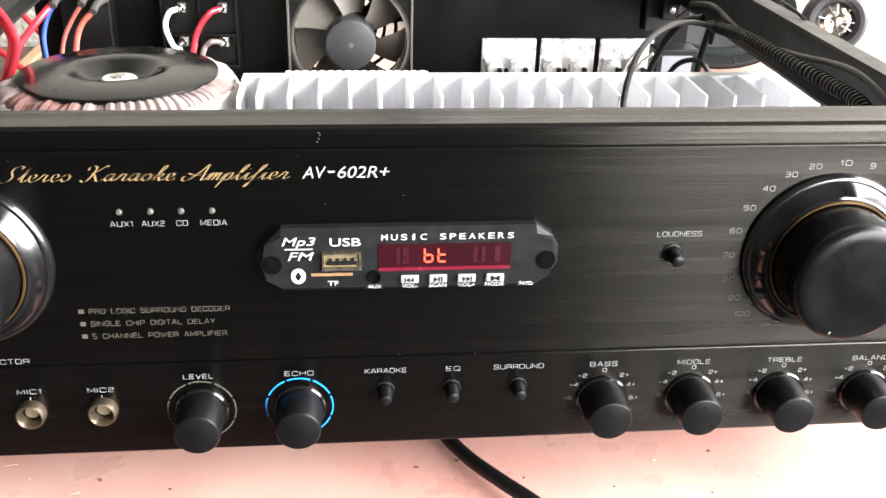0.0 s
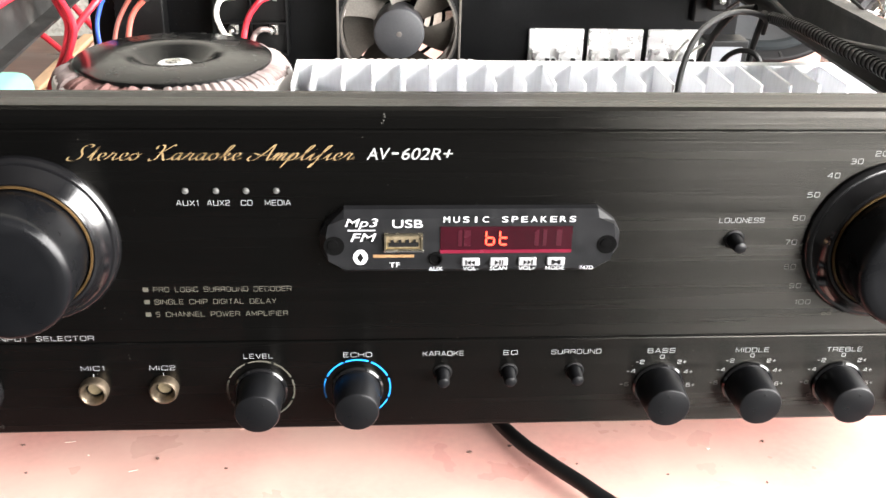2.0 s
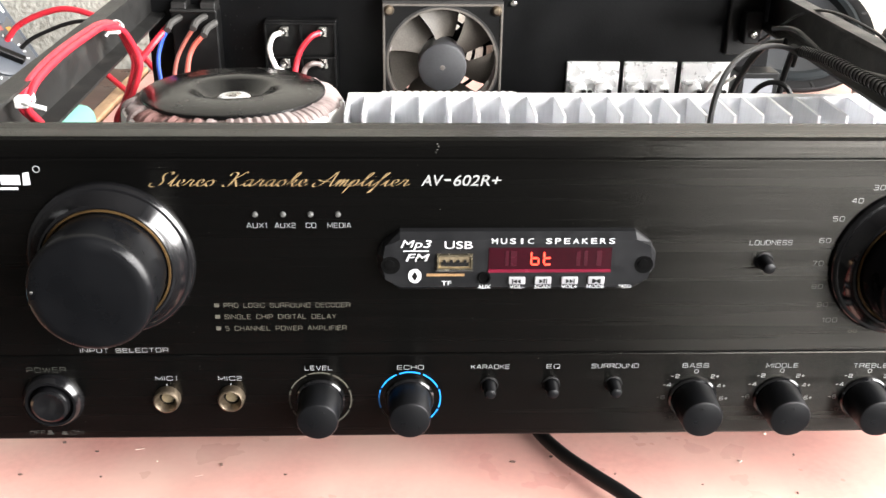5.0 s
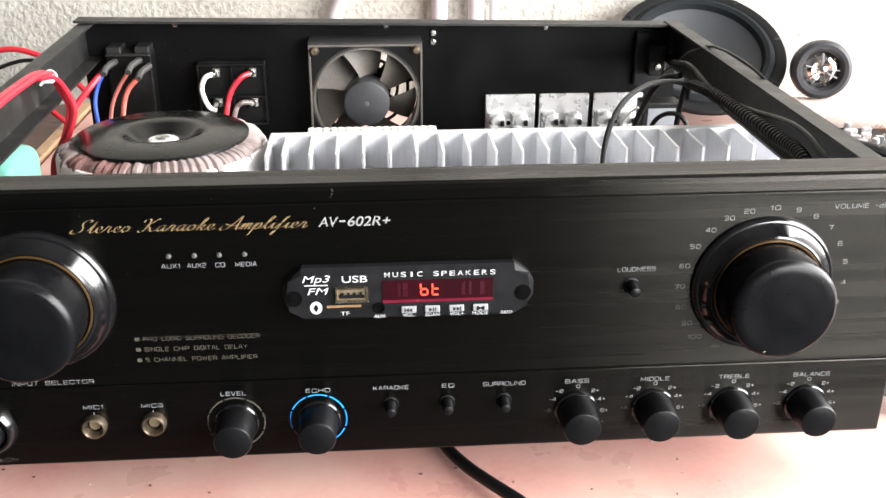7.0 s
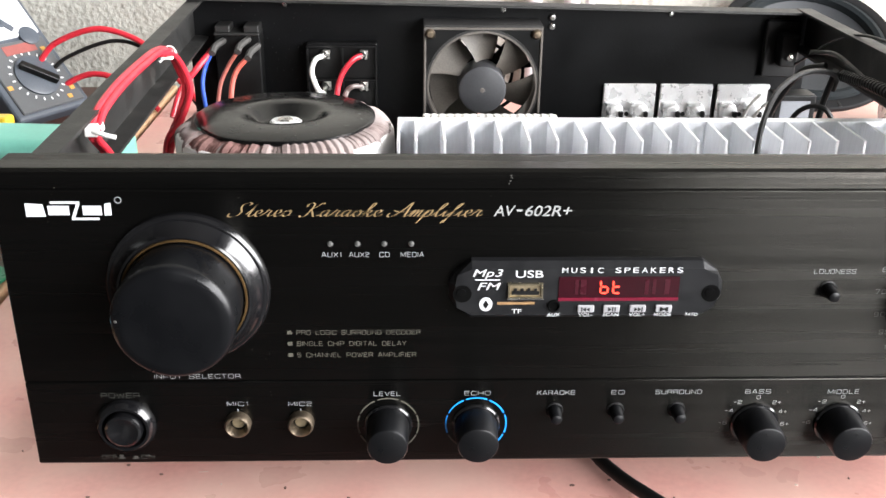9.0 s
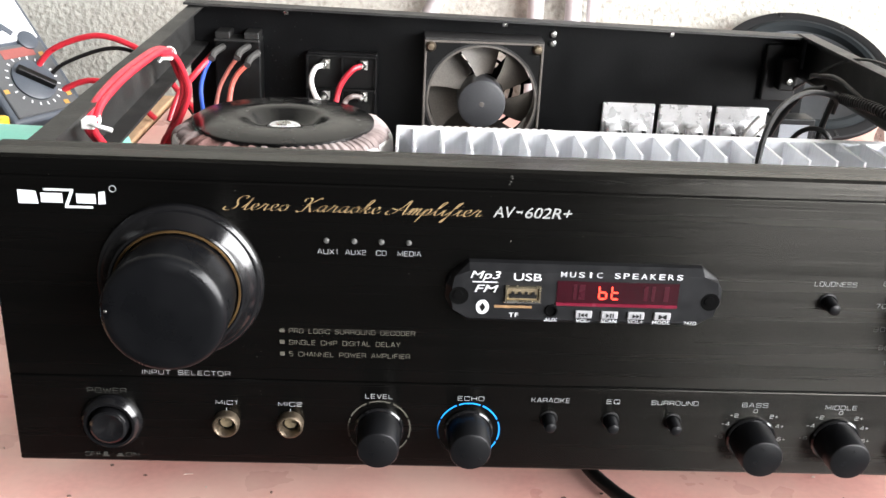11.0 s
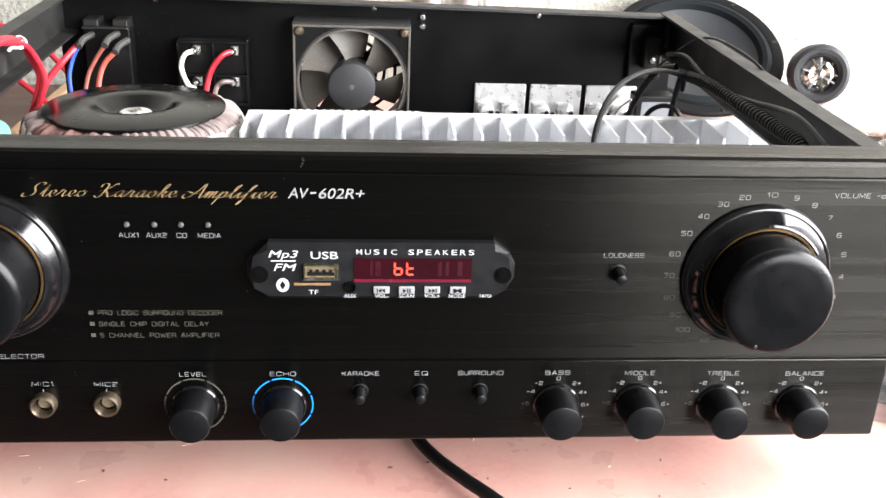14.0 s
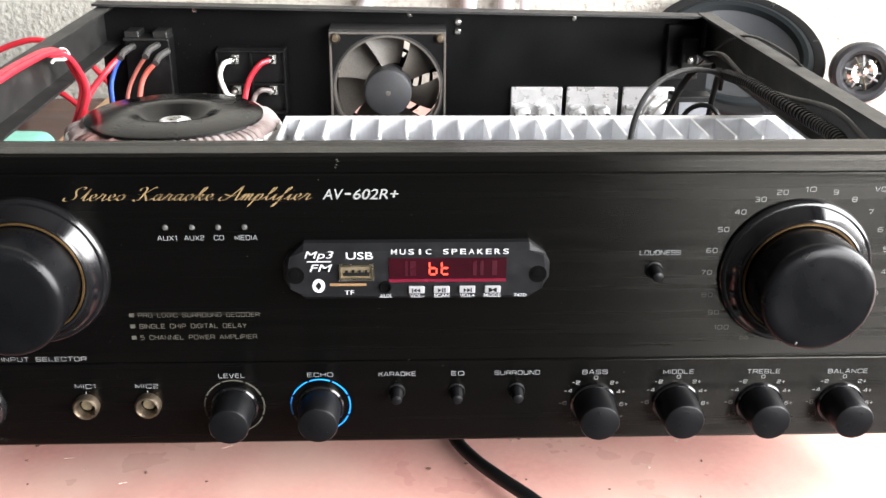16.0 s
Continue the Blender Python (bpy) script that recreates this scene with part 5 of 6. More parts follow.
    # black leads on the other side
    wire("black_cable", [(0.1165, 0.150, 0.085), (0.1170, 0.155, 0.1100), (0.1220, 0.165, 0.1260), (0.1330, 0.180, 0.1370), (0.1510, 0.200, 0.1410), (0.1710, 0.220, 0.1385), (0.1890, 0.238, 0.1310), (0.194, 0.250, 0.120)], 0.0016, M["black_wire"], "grey-black insulated cable")
    wire("black_cable", [(0.1975, 0.300, 0.1320), (0.1965, 0.262, 0.1390), (0.1960, 0.231, 0.1370), (0.1960, 0.200, 0.1340), (0.1960, 0.147, 0.1400), (0.1960, 0.108, 0.1460), (0.1960, 0.083, 0.1480), (0.1960, 0.060, 0.1450), (0.1960, 0.046, 0.1400), (0.195, 0.040, 0.120)], 0.0015, M["black_wire"], "black insulated cable along the rail")
    # ribbed sleeve hanging inside the rail
    sl = new("ribbed_sleeve")
    sl.parent = amp
    tagged(sl, "black ribbed plastic cable sleeve")
    run = smooth_path([(0.1925, 0.235, 0.1320), (0.1925, 0.198, 0.1360), (0.1925, 0.152, 0.1375), (0.1925, 0.101, 0.1390), (0.1925, 0.066, 0.1380), (0.192, 0.045, 0.122)], 12)
    part("core", tube(bmesh.new(), run[::6], 0.0029, 12, 6), M["black_wire"], sl, smooth=True)
    for p, q in zip(run, run[1:]):
        d = (q - p).normalized()
        part("rib", arc_strip(bmesh.new(), 0.0027, 0.0036, 0, 360, -0.0006, 0.0006, Matrix.Translation(p) @ d.to_track_quat('Z', 'Y').to_matrix().to_4x4(), 12), M["black_wire"], sl)
    wire("thin_lead", [(0.2030, 0.345, 0.112), (0.2070, 0.334, 0.1200), (0.2080, 0.299, 0.1385), (0.2090, 0.266, 0.1500), (0.2090, 0.229, 0.1545), (0.2100, 0.184, 0.1535), (0.2150, 0.165, 0.1460)], 0.0009, M["black_wire"], "thin black lead")
    # small relay and coil leads behind the heatsink
    rl = new("relay")
    rl.parent = amp
    rl.location = (0.196, 0.318, 0.0305)
    tagged(rl, "dark relay with a pale grey label")
    part("case", boxm(-0.014, 0.014, -0.009, 0.009, 0.0, 0.070, 0.001, 2), M["black_plastic"], rl)
    part("label", boxm(-0.010, 0.010, -0.0094, -0.0089, 0.046, 0.066), M["bezel"], rl, "pale grey label")
    wire("black_cable", [(0.1720, 0.262, 0.070), (0.1730, 0.256, 0.098), (0.1800, 0.250, 0.1090), (0.1900, 0.246, 0.1080), (0.1960, 0.244, 0.095), (0.197, 0.244, 0.070)], 0.0016, M["black_wire"], "black looped lead")
    wire("white_wire", [(0.1620, 0.300, 0.080), (0.1660, 0.292, 0.0960), (0.1720, 0.286, 0.1040)], 0.0009, M["white_wire"], "thin white wire")
    wire("black_cable", [(0.1700, 0.300, 0.070), (0.1750, 0.290, 0.100), (0.1830, 0.275, 0.1250), (0.1920, 0.262, 0.132)], 0.0022, M["black_wire"], "black insulated cable")
    wire("black_cable", [(0.1900, 0.262, 0.060), (0.1905, 0.255, 0.105), (0.1890, 0.240, 0.134)], 0.0020, M["black_wire"], "black insulated cable")
    wire("white_wire", [(0.1560, 0.300, 0.080), (0.1590, 0.295, 0.0960), (0.1640, 0.290, 0.1060)], 0.0010, M["white_wire"], "thin white wire")
    wire("thin_lead", [(0.030, 0.120, 0.085), (0.044, 0.115, 0.1165), (0.070, 0.112, 0.1222), (0.096, 0.115, 0.1165), (0.112, 0.120, 0.085)], 0.0010, M["black_wire"], "thin black lead bowed before the heatsink")


wires()


def mains_cable():
    bm = tube(bmesh.new(), [(0.012, 0.120, 0.0035), (0.013, 0.075, 0.0035), (0.018, 0.042, 0.0038), (0.0265, 0.0215, 0.0045), (0.0375, 0.0040, 0.0058), (0.0500, -0.0125, 0.0062), (0.0640, -0.0300, 0.0030), (0.078, -0.048, -0.020), (0.088, -0.060, -0.10), (0.09, -0.06, -0.40), (0.10, -0.05, -0.735), (0.2, -0.02, -0.7455)], 0.0030, 14, 8)
    solid("mains_cable", bm, M["black_wire"], "black rubber mains cable lying over the bench edge", "cable", smooth=True)


mains_cable()


# ---- things beside and behind ----
def speaker(name, label, m, r, face_mat, deep=1.0):
    s = thing(name, label, "loudspeaker", m)
    part("rim", lathe(bmesh.new(), [(r * 0.86, 0.0), (r * 0.87, 0.0042), (r * 0.90, 0.0052), (r * 0.985, 0.0050), (r, 0.0036), (r, 0.0), (r * 0.97, -0.001), (r * 0.86, -0.001)], None, 72), M["frame_black"], s, "black pressed steel rim", smooth=True)
    for k in range(8):
        a = radians(45 * k + 10)
        part("screw_slot", boxm(-0.0016, 0.0016, -0.0036, 0.0036, 0.0048, 0.0056, 0.0006, 1, m=Matrix.Translation((r * 0.945 * math.cos(a), r * 0.945 * math.sin(a), 0)) @ Matrix.Rotation(a + math.pi / 2, 4, 'Z')), M["black_hole"], s)
    part("surround", lathe(bmesh.new(), [(r * 0.875, 0.0030), (r * 0.85, 0.0062), (r * 0.80, 0.0078), (r * 0.75, 0.0062), (r * 0.72, 0.0010)], None, 72), M["rubber"], s, smooth=True)
    if name == "loudspeaker":
        part("cone", lathe(bmesh.new(), [(r * 0.73, 0.0012), (r * 0.62, -0.004), (r * 0.45, -0.010), (r * 0.25, -0.014), (r * 0.1, -0.0152), (0, -0.0155)], None, 72), face_mat, s, smooth=True)
    else:
        part("cone", lathe(bmesh.new(), [(r * 0.73, 0.0012), (r * 0.60, -0.008), (r * 0.42, -0.019), (r * 0.30, -0.026)], None, 72), face_mat, s, smooth=True)
        part("dust_cap", lathe(bmesh.new(), [(r * 0.315, -0.0255), (r * 0.26, -0.019), (r * 0.15, -0.0145), (0, -0.013)], None, 48), face_mat, s, smooth=True)
    for k in range(4):
        a = radians(90 * k + 45)
        bm = bmesh.new()
        mm = Matrix.Rotation(a, 4, 'Z')
        prism(bm, [(r * 0.92, -0.0008), (r * 0.80, -0.0008), (r * 0.48, -0.040 * deep), (r * 0.48, -0.046 * deep), (r * 0.60, -0.044 * deep)], -0.011, 0.011, mm @ Matrix.Rotation(radians(90), 4, 'X'))
        part("basket_arm", bm, M["frame_black"] if name == "loudspeaker" else M["silver"], s)
    part("basket_plate", lathe(bmesh.new(), [(0, -0.046 * deep), (r * 0.52, -0.046 * deep), (r * 0.52, -0.049 * deep), (0, -0.049 * deep)], None, 40), M["silver"], s, smooth=True)
    part("magnet", lathe(bmesh.new(), [(0, -0.0492 * deep), (r * 0.44, -0.0492 * deep), (r * 0.45, -0.051 * deep), (r * 0.45, -0.063 * deep), (r * 0.44, -0.0645 * deep), (0, -0.0645 * deep)], None, 40), M["frame_black"], s, smooth=True)
    return s


# woofer leaning on the wall, and one lying on the board
speaker("loudspeaker", "black woofer with a grey cone leaning against the plaster wall", Matrix.Translation((0.3290, 0.6300, 0.0660)) @ Matrix.Rotation(radians(-4), 4, 'Z') @ Matrix.Rotation(radians(90 - 58), 4, 'X'), 0.0885, M["cone"], 0.75)
speaker("loudspeaker_lying", "black woofer lying face up on the pink board", pose(0.2890, 0.2550, 0.0650, 0, 0, 20), 0.0790, M["cone"])


def tweeter():
    t = thing("tweeter", "small round black tweeter with a shiny foil dome", "loudspeaker", Matrix.Translation((0.4340, 0.5670, 0.0602)) @ Matrix.Scale(0.93, 4) @ Matrix.Rotation(radians(-14), 4, 'Z') @ Matrix.Rotation(radians(82), 4, 'X'))
    part("housing", lathe(bmesh.new(), [(0, -0.030), (0.0255, -0.030), (0.0300, -0.024), (0.0312, -0.006), (0.0300, 0.0000), (0.0265, 0.0030), (0.0225, 0.0026), (0.0195, -0.002), (0.0190, -0.006), (0, -0.006)], None, 56), M["tweeter"], t, smooth=True)
    part("foil_dome", lathe(bmesh.new(), [(0.0190, -0.0055), (0.0150, -0.0015), (0.0110, 0.0), (0.0060, -0.003), (0, 0.0012)], None, 40), M["mylar"], t, "crumpled silver foil dome", smooth=True)
    for k in range(9):
        a = radians(40 * k + (k % 3) * 7)
        part("foil_crease", boxm(0.006, 0.0175, -0.0006 - 0.0003 * (k % 3), 0.0006, -0.004, 0.0004, m=Matrix.Rotation(a, 4, 'Z')), M["brass_dirty"] if k % 2 else M["silver"], t)


tweeter()


def far_clutter():
    b = thing("circuit_board", "black circuit board with silver parts and coloured leads", "circuit board", pose(0.437, 0.520, 0.0, 0, 0, -12))
    part("board", boxm(-0.055, 0.055, -0.040, 0.040, 0.0, 0.0040, 0.0004, 1), M["black_plastic"], b)
    rnd = random.Random(7)
    for k in range(26):
        x, y = rnd.uniform(-0.045, 0.045), rnd.uniform(-0.034, 0.020)
        hgt = rnd.uniform(0.004, 0.012)
        if k % 3:
            part("component", boxm(x - 0.004, x + 0.004, y - 0.0025, y + 0.0025, 0.004, 0.004 + hgt, 0.0006, 1), (M["black_plastic"], M["plate"], M["silver"])[k % 3], b)
        else:
            part("capacitor", lathe(bmesh.new(), [(0.0035, 0.004), (0.0035, 0.004 + hgt), (0.003, 0.0046 + hgt), (0, 0.0046 + hgt)], Matrix.Translation((x, y, 0)), 16), M["silver"], b, smooth=True)
    for mat, dx in ((M["blue_wire"], 0.0), (M["red_wire"], 0.016), (M["white_wire"], 0.008), (M["blue_wire"], -0.008)):
        part("lead", tube(bmesh.new(), [(-0.045 + dx, -0.012, 0.016), (-0.032 + dx, -0.020, 0.020), (-0.020 + dx, -0.034, 0.014), (-0.015 + dx, -0.046, 0.004)], 0.0012, 6, 4), mat, b, smooth=True)
    t = thing("plastic_tube", "hazy clear plastic tube lying behind the circuit board", "tube", pose(0.475, 0.567, 0.0160, 0, 90, -6))
    part("tube_wall", lathe(bmesh.new(), [(0.0, -0.085), (0.0135, -0.085), (0.0150, -0.080), (0.0158, 0.0), (0.0150, 0.055), (0.0120, 0.070), (0.0, 0.072)], None, 36), M["clear_tube"], t, smooth=True)
    part("tube_cap", lathe(bmesh.new(), [(0.0160, 0.050), (0.0165, 0.054), (0.0150, 0.074), (0, 0.076)], None, 36), M["pale"], t, smooth=True)
    p = thing("plastic_sachet", "crumpled clear plastic sachet on the board", "packaging", pose(0.520, 0.518, 0.0, 0, 0, 32))
    bm = bmesh.new()
    bmesh.ops.create_grid(bm, x_segments=18, y_segments=10, size=1)
    for v in bm.verts:
        x, y = v.co.x * 0.075, v.co.y * 0.028
        e = (1 - v.co.x ** 2) * (1 - v.co.y ** 2)
        v.co = (x, y, 0.001 + 0.018 * e ** 0.5 * (0.7 + 0.5 * noise.noise(Vector((x * 60, y * 60, 1)))))
    part("film", bm, M["film"], p, smooth=True)
    part("roll", boxm(-0.07, 0.07, -0.030, -0.022, 0.0005, 0.012, 0.003, 2), M["grey_plastic"], p)
    r = thing("tape_roll", "roll of white tape standing on the grille", "tape", Matrix.Translation((0.505, 0.412, 0.0582)) @ Matrix.Rotation(radians(-35), 4, 'Z') @ Matrix.Rotation(radians(90), 4, 'X'))
    part("white_band", arc_strip(bmesh.new(), 0.0265, 0.0450, 0, 360, -0.011, 0.011, Matrix(), 56), M["tape"], r)
    part("hub", lathe(bmesh.new(), [(0, 0.004), (0.0240, 0.004), (0.0244, 0.002), (0.0244, -0.002), (0.0240, -0.004), (0, -0.004)], None, 40), M["black_plastic"], r, "black hub", smooth=True)
    part("core", arc_strip(bmesh.new(), 0.0245, 0.0264, 0, 360, -0.0112, 0.0112, Matrix(), 56), M["black_plastic"], r)
    g = thing("speaker_grille", "flat grey woven speaker grille lying on the board", "grille", pose(0.499, 0.312, 0.0, 0, 0, -30))
    part("backing", boxm(-0.125, 0.125, -0.0975, 0.0975, 0.0, 0.012, 0.003, 2), M["mesh_cloth"], g)
    bm = bmesh.new()
    for k in range(80):
        y = -0.0945 + k * 0.00238
        box(bm, -0.122, 0.122, y - 0.0007, y + 0.0007, 0.012, 0.0130)
    for k in range(104):
        x = -0.1205 + k * 0.00234
        box(bm, x - 0.0006, x + 0.0006, -0.0945, 0.0945, 0.012, 0.0133)
    part("weave", bm, M["mesh_cloth"], g, kind="stuff")
    for y in (-0.0975,):
        part("braid", tube(bmesh.new(), [(-0.125, y, 0.008), (0.0, y, 0.009), (0.125, y, 0.008)], 0.006, 8, 6), M["black_plastic"], g, "black braided edge", smooth=True)


far_clutter()


def right_clutter():
    d = thing("display_strip", "blue-grey player strip with a red window and white keys", "media player", pose(0.3190, 0.1150, 0.0160, 9, 0, -29))
    part("bezel", boxm(-0.080, 0.080, -0.0290, 0.0290, 0.0, 0.0070, 0.0020, 2), M["bezel"], d)
    part("bezel_ridge", boxm(-0.079, 0.079, 0.0185, 0.0275, 0.0068, 0.0092, 0.0012, 2), M["bezel"], d)
    part("bezel_ridge", boxm(-0.079, 0.079, -0.0280, -0.0170, 0.0068, 0.0092, 0.0012, 2), M["bezel"], d)
    part("red_window", boxm(-0.060, 0.068, -0.0055, 0.0165, 0.0068, 0.0078, 0.0003, 1), M["red_strip"], d, "red display window")
    for k in range(9):
        x = -0.058 + k * 0.0148
        key = part("key", boxm(x - 0.0052, x + 0.0052, -0.0150, -0.0075, 0.0068, 0.0084, 0.0006, 1), M["pale"] if k % 3 != 1 else M["grey_plastic"], d, "small pale key" if k % 3 != 1 else "small grey key")
        part("key_bar", boxm(x - 0.002, x + 0.002, -0.0122, -0.0106, 0.0084, 0.0086), M["red_strip"] if k % 3 != 1 else M["pale"], key)
    part("prop", boxm(-0.070, 0.075, -0.012, 0.020, -0.0165, 0.0002, 0.001, 1), M["black_plastic"], d)
    b = thing("parts_bag", "clear plastic bag holding dark circuit parts", "bag", pose(0.2960, 0.0780, 0.0, 0, 0, -28))
    bm = bmesh.new()
    bmesh.ops.create_grid(bm, x_segments=26, y_segments=18, size=1)
    for v in bm.verts:
        x, y = v.co.x * 0.058, v.co.y * 0.042
        e = max(0.0, (1 - v.co.x ** 4) * (1 - v.co.y ** 4))
        v.co = (x, y, 0.0005 + 0.0095 * e ** 0.6 * (0.8 + 0.4 * noise.noise(Vector((x * 90, y * 90, 3)))))
    part("film", bm, M["film"], b, smooth=True)
    part("dark_board", boxm(-0.042, 0.048, -0.028, 0.030, 0.0008, 0.0030, 0.0003, 1), M["black_plastic"], b)
    for k in range(5):
        part("chip", boxm(-0.034 + 0.016 * k, -0.024 + 0.016 * k, -0.012 + 0.003 * k, -0.003 + 0.003 * k, 0.0030, 0.0052, 0.0004, 1), M["grey_plastic"], b)
    rb = thing("ribbon_cable", "pink and grey ribbon cable lying across the bag", "cable")
    for k in range(7):
        o = 0.0016 * k
        part("strand", tube(bmesh.new(), [(0.279 + o, 0.124, 0.010), (0.283 + o, 0.102, 0.0140), (0.286 + o, 0.076, 0.0150), (0.2885 + o, 0.050, 0.0140), (0.293 + o, 0.026, 0.006)], 0.00085, 6, 5), M["dull_pink"] if k % 2 else M["grey_wire"], rb, smooth=True)
    for k in range(30):
        y = 0.100 - 0.0024 * k
        part("tie_thread", boxm(0.2855 + 0.0016 * k / 12 - 0.0030, 0.2855 + 0.0016 * k / 12 + 0.0105, y - 0.0004, y + 0.0004, 0.0146, 0.0164 - 0.00006 * k), M["dull_pink"], rb)
    tw = thing("speaker_lead", "twin red and black speaker lead on the board", "cable")
    lead = [(0.380, 0.285, 0.032), (0.367, 0.250, 0.0260), (0.357, 0.210, 0.0120), (0.349, 0.178, 0.0040), (0.342, 0.150, 0.0030), (0.335, 0.128, 0.0030)]
    part("black_core", tube(bmesh.new(), [(x + 0.0020, y, z) for x, y, z in lead], 0.0022, 8, 6), M["black_wire"], tw, smooth=True)
    part("red_core", tube(bmesh.new(), [(x - 0.0024, y - 0.001, z) for x, y, z in lead], 0.0014, 8, 6), M["dark_red"], tw, smooth=True)
    l = thing("black_lead", "black and red lead running out from beneath the amplifier", "cable")
    lead = [(0.215, 0.190, 0.006), (0.252, 0.150, 0.0120), (0.271, 0.110, 0.0180), (0.2705, 0.080, 0.0195), (0.2700, 0.060, 0.0185), (0.2730, 0.040, 0.0165), (0.2810, 0.028, 0.0100), (0.296, 0.008, 0.0040), (0.310, -0.004, 0.0032)]
    part("black_core", tube(bmesh.new(), lead, 0.0026, 10, 6), M["black_wire"], l, smooth=True)
    part("red_core", tube(bmesh.new(), [(x + 0.0032, y + 0.001, z - 0.0003) for x, y, z in lead], 0.0014, 8, 6), M["dark_red"], l, smooth=True)
    part("black_core", tube(bmesh.new(), [(0.300, 0.122, 0.006), (0.302, 0.112, 0.0120), (0.3035, 0.090, 0.0140), (0.3035, 0.069, 0.0125), (0.309, 0.045, 0.004), (0.32, 0.03, 0.0026)], 0.0026, 10, 6), M["black_wire"], l, smooth=True)
    c = thing("test_clip", "small black test clip on the board", "clip", pose(0.349, 0.186, 0.004, 0, 0, -2))
    part("jaw", boxm(-0.020, 0.004, -0.0018, 0.0018, -0.004, 0.0005, 0.0006, 1), M["black_plastic"], c)
    part("grip", boxm(0.003, 0.016, -0.0036, 0.0036, -0.004, 0.0035, 0.0008, 1), M["black_plastic"], c)


right_clutter()


def multimeter():
    A, B = Vector((-0.4180, 0.5500, 0.010)), Vector((-0.3770, 0.6180, 0.010))
    ex = (B - A).normalized()
    n = Vector((ex.y, -ex.x, 0)).normalized()
    L = radians(42)
    ey = (Vector((0, 0, 1)) * math.cos(L) - n * math.sin(L)).normalized()
    ez = ex.cross(ey).normalized()
    m = Matrix(((ex.x, ey.x, ez.x, A.x), (ex.y, ey.y, ez.y, A.y), (ex.z, ey.z, ez.z, A.z), (0, 0, 0, 1)))
    w = (B - A).length
    t = thing("multimeter", "grey multimeter with a round range dial propped against the wall", "multimeter", m)
    part("case", boxm(-0.003, w + 0.003, 0.0, 0.150, -0.026, -0.002, 0.004, 3), M["grey_plastic"], t)
    part("face", boxm(0.004, w - 0.004, 0.006, 0.080, -0.003, 0.0, 0.001, 1), M["meter_face"], t)
    part("scale_window", boxm(0.004, w - 0.004, 0.084, 0.140, -0.003, 0.001, 0.001, 1), M["lcd"], t, "white scale window")
    part("pivot_cover", lathe(bmesh.new(), [(0.010, -0.002), (0.010, 0.002), (0.008, 0.003), (0, 0.003)], Matrix.Translation((w - 0.018, 0.082, 0)), 28), M["grey_plastic"], t, smooth=True)
    c = (w / 2 + 0.002, 0.040)
    part("dial", lathe(bmesh.new(), [(0.0215, -0.001), (0.0215, 0.002), (0.0195, 0.003), (0, 0.003)], Matrix.Translation((*c, 0)), 40), M["grey_plastic"], t, smooth=True)
    part("dial_bar", boxm(-0.0185, 0.0185, -0.0035, 0.0035, 0.003, 0.010, 0.0012, 2, m=Matrix.Translation((*c, 0)) @ Matrix.Rotation(radians(-42), 4, 'Z')), M["black_plastic"], t)
    for k in range(20):
        a = radians(18 * k)
        r = 0.0255
        part("range_mark", boxm(-0.0016, 0.0016, -0.0007, 0.0007, -0.0004, 0.0003, m=Matrix.Translation((c[0] + r * math.cos(a), c[1] + r * math.sin(a), 0)) @ Matrix.Rotation(a, 4, 'Z')), M["lcd"], t)
    part("red_field", boxm(0.026, w - 0.018, 0.066, 0.076, -0.0004, 0.0004), M["meter_red"], t)
    for x, y in ((0.010, 0.072), (w - 0.012, 0.066), (0.008, 0.034), (w - 0.010, 0.020), (w - 0.018, 0.012)):
        part("orange_mark", boxm(x - 0.0026, x + 0.0026, y - 0.0022, y + 0.0022, -0.0004, 0.0004), M["meter_orange"], t)
    for k in range(6):
        part("scale_tick", boxm(0.018 + 0.006 * k, 0.0195 + 0.006 * k, 0.100 + 0.002 * k, 0.112 + 0.002 * k, 0.0009, 0.0013), M["meter_face"], t)
    for x, y, wd, hg, a in ((0.028, 0.104, 0.006, 0.026, 20), (0.036, 0.100, 0.012, 0.007, -15), (0.044, 0.098, 0.006, 0.018, 35), (0.030, 0.118, 0.010, 0.005, 10)):
        part("movement_part", boxm(-wd / 2, wd / 2, -hg / 2, hg / 2, 0.0008, 0.0030, 0.0006, 1, m=Matrix.Translation((x, y, 0)) @ Matrix.Rotation(radians(a), 4, 'Z')), M["grey_plastic"], t, "grey meter movement behind the window")
    part("prop_stand", boxm(0.015, w - 0.015, 0.060, 0.064, -0.085, -0.024, 0.001, 1), M["grey_plastic"], t)
    ld = thing("test_leads", "red and black test leads looping from the meter", "cable")
    part("red_lead", tube(bmesh.new(), [(-0.420, 0.615, 0.050), (-0.404, 0.620, 0.067), (-0.366, 0.622, 0.0800), (-0.334, 0.622, 0.0730), (-0.312, 0.618, 0.0590), (-0.285, 0.610, 0.030), (-0.26, 0.60, 0.004)], 0.0028, 10, 6), M["red_wire"], ld, smooth=True)
    part("black_lead", tube(bmesh.new(), [(-0.412, 0.622, 0.040), (-0.396, 0.625, 0.0525), (-0.357, 0.626, 0.0670), (-0.329, 0.626, 0.0640), (-0.300, 0.620, 0.045), (-0.27, 0.612, 0.0035)], 0.0020, 10, 6), M["black_wire"], ld, smooth=True)
    part("red_lead", tube(bmesh.new(), [(-0.410, 0.612, 0.018), (-0.392, 0.618, 0.0310), (-0.370, 0.620, 0.0370), (-0.343, 0.618, 0.0290), (-0.31, 0.61, 0.0035)], 0.0028, 10, 6), M["red_wire"], ld, smooth=True)
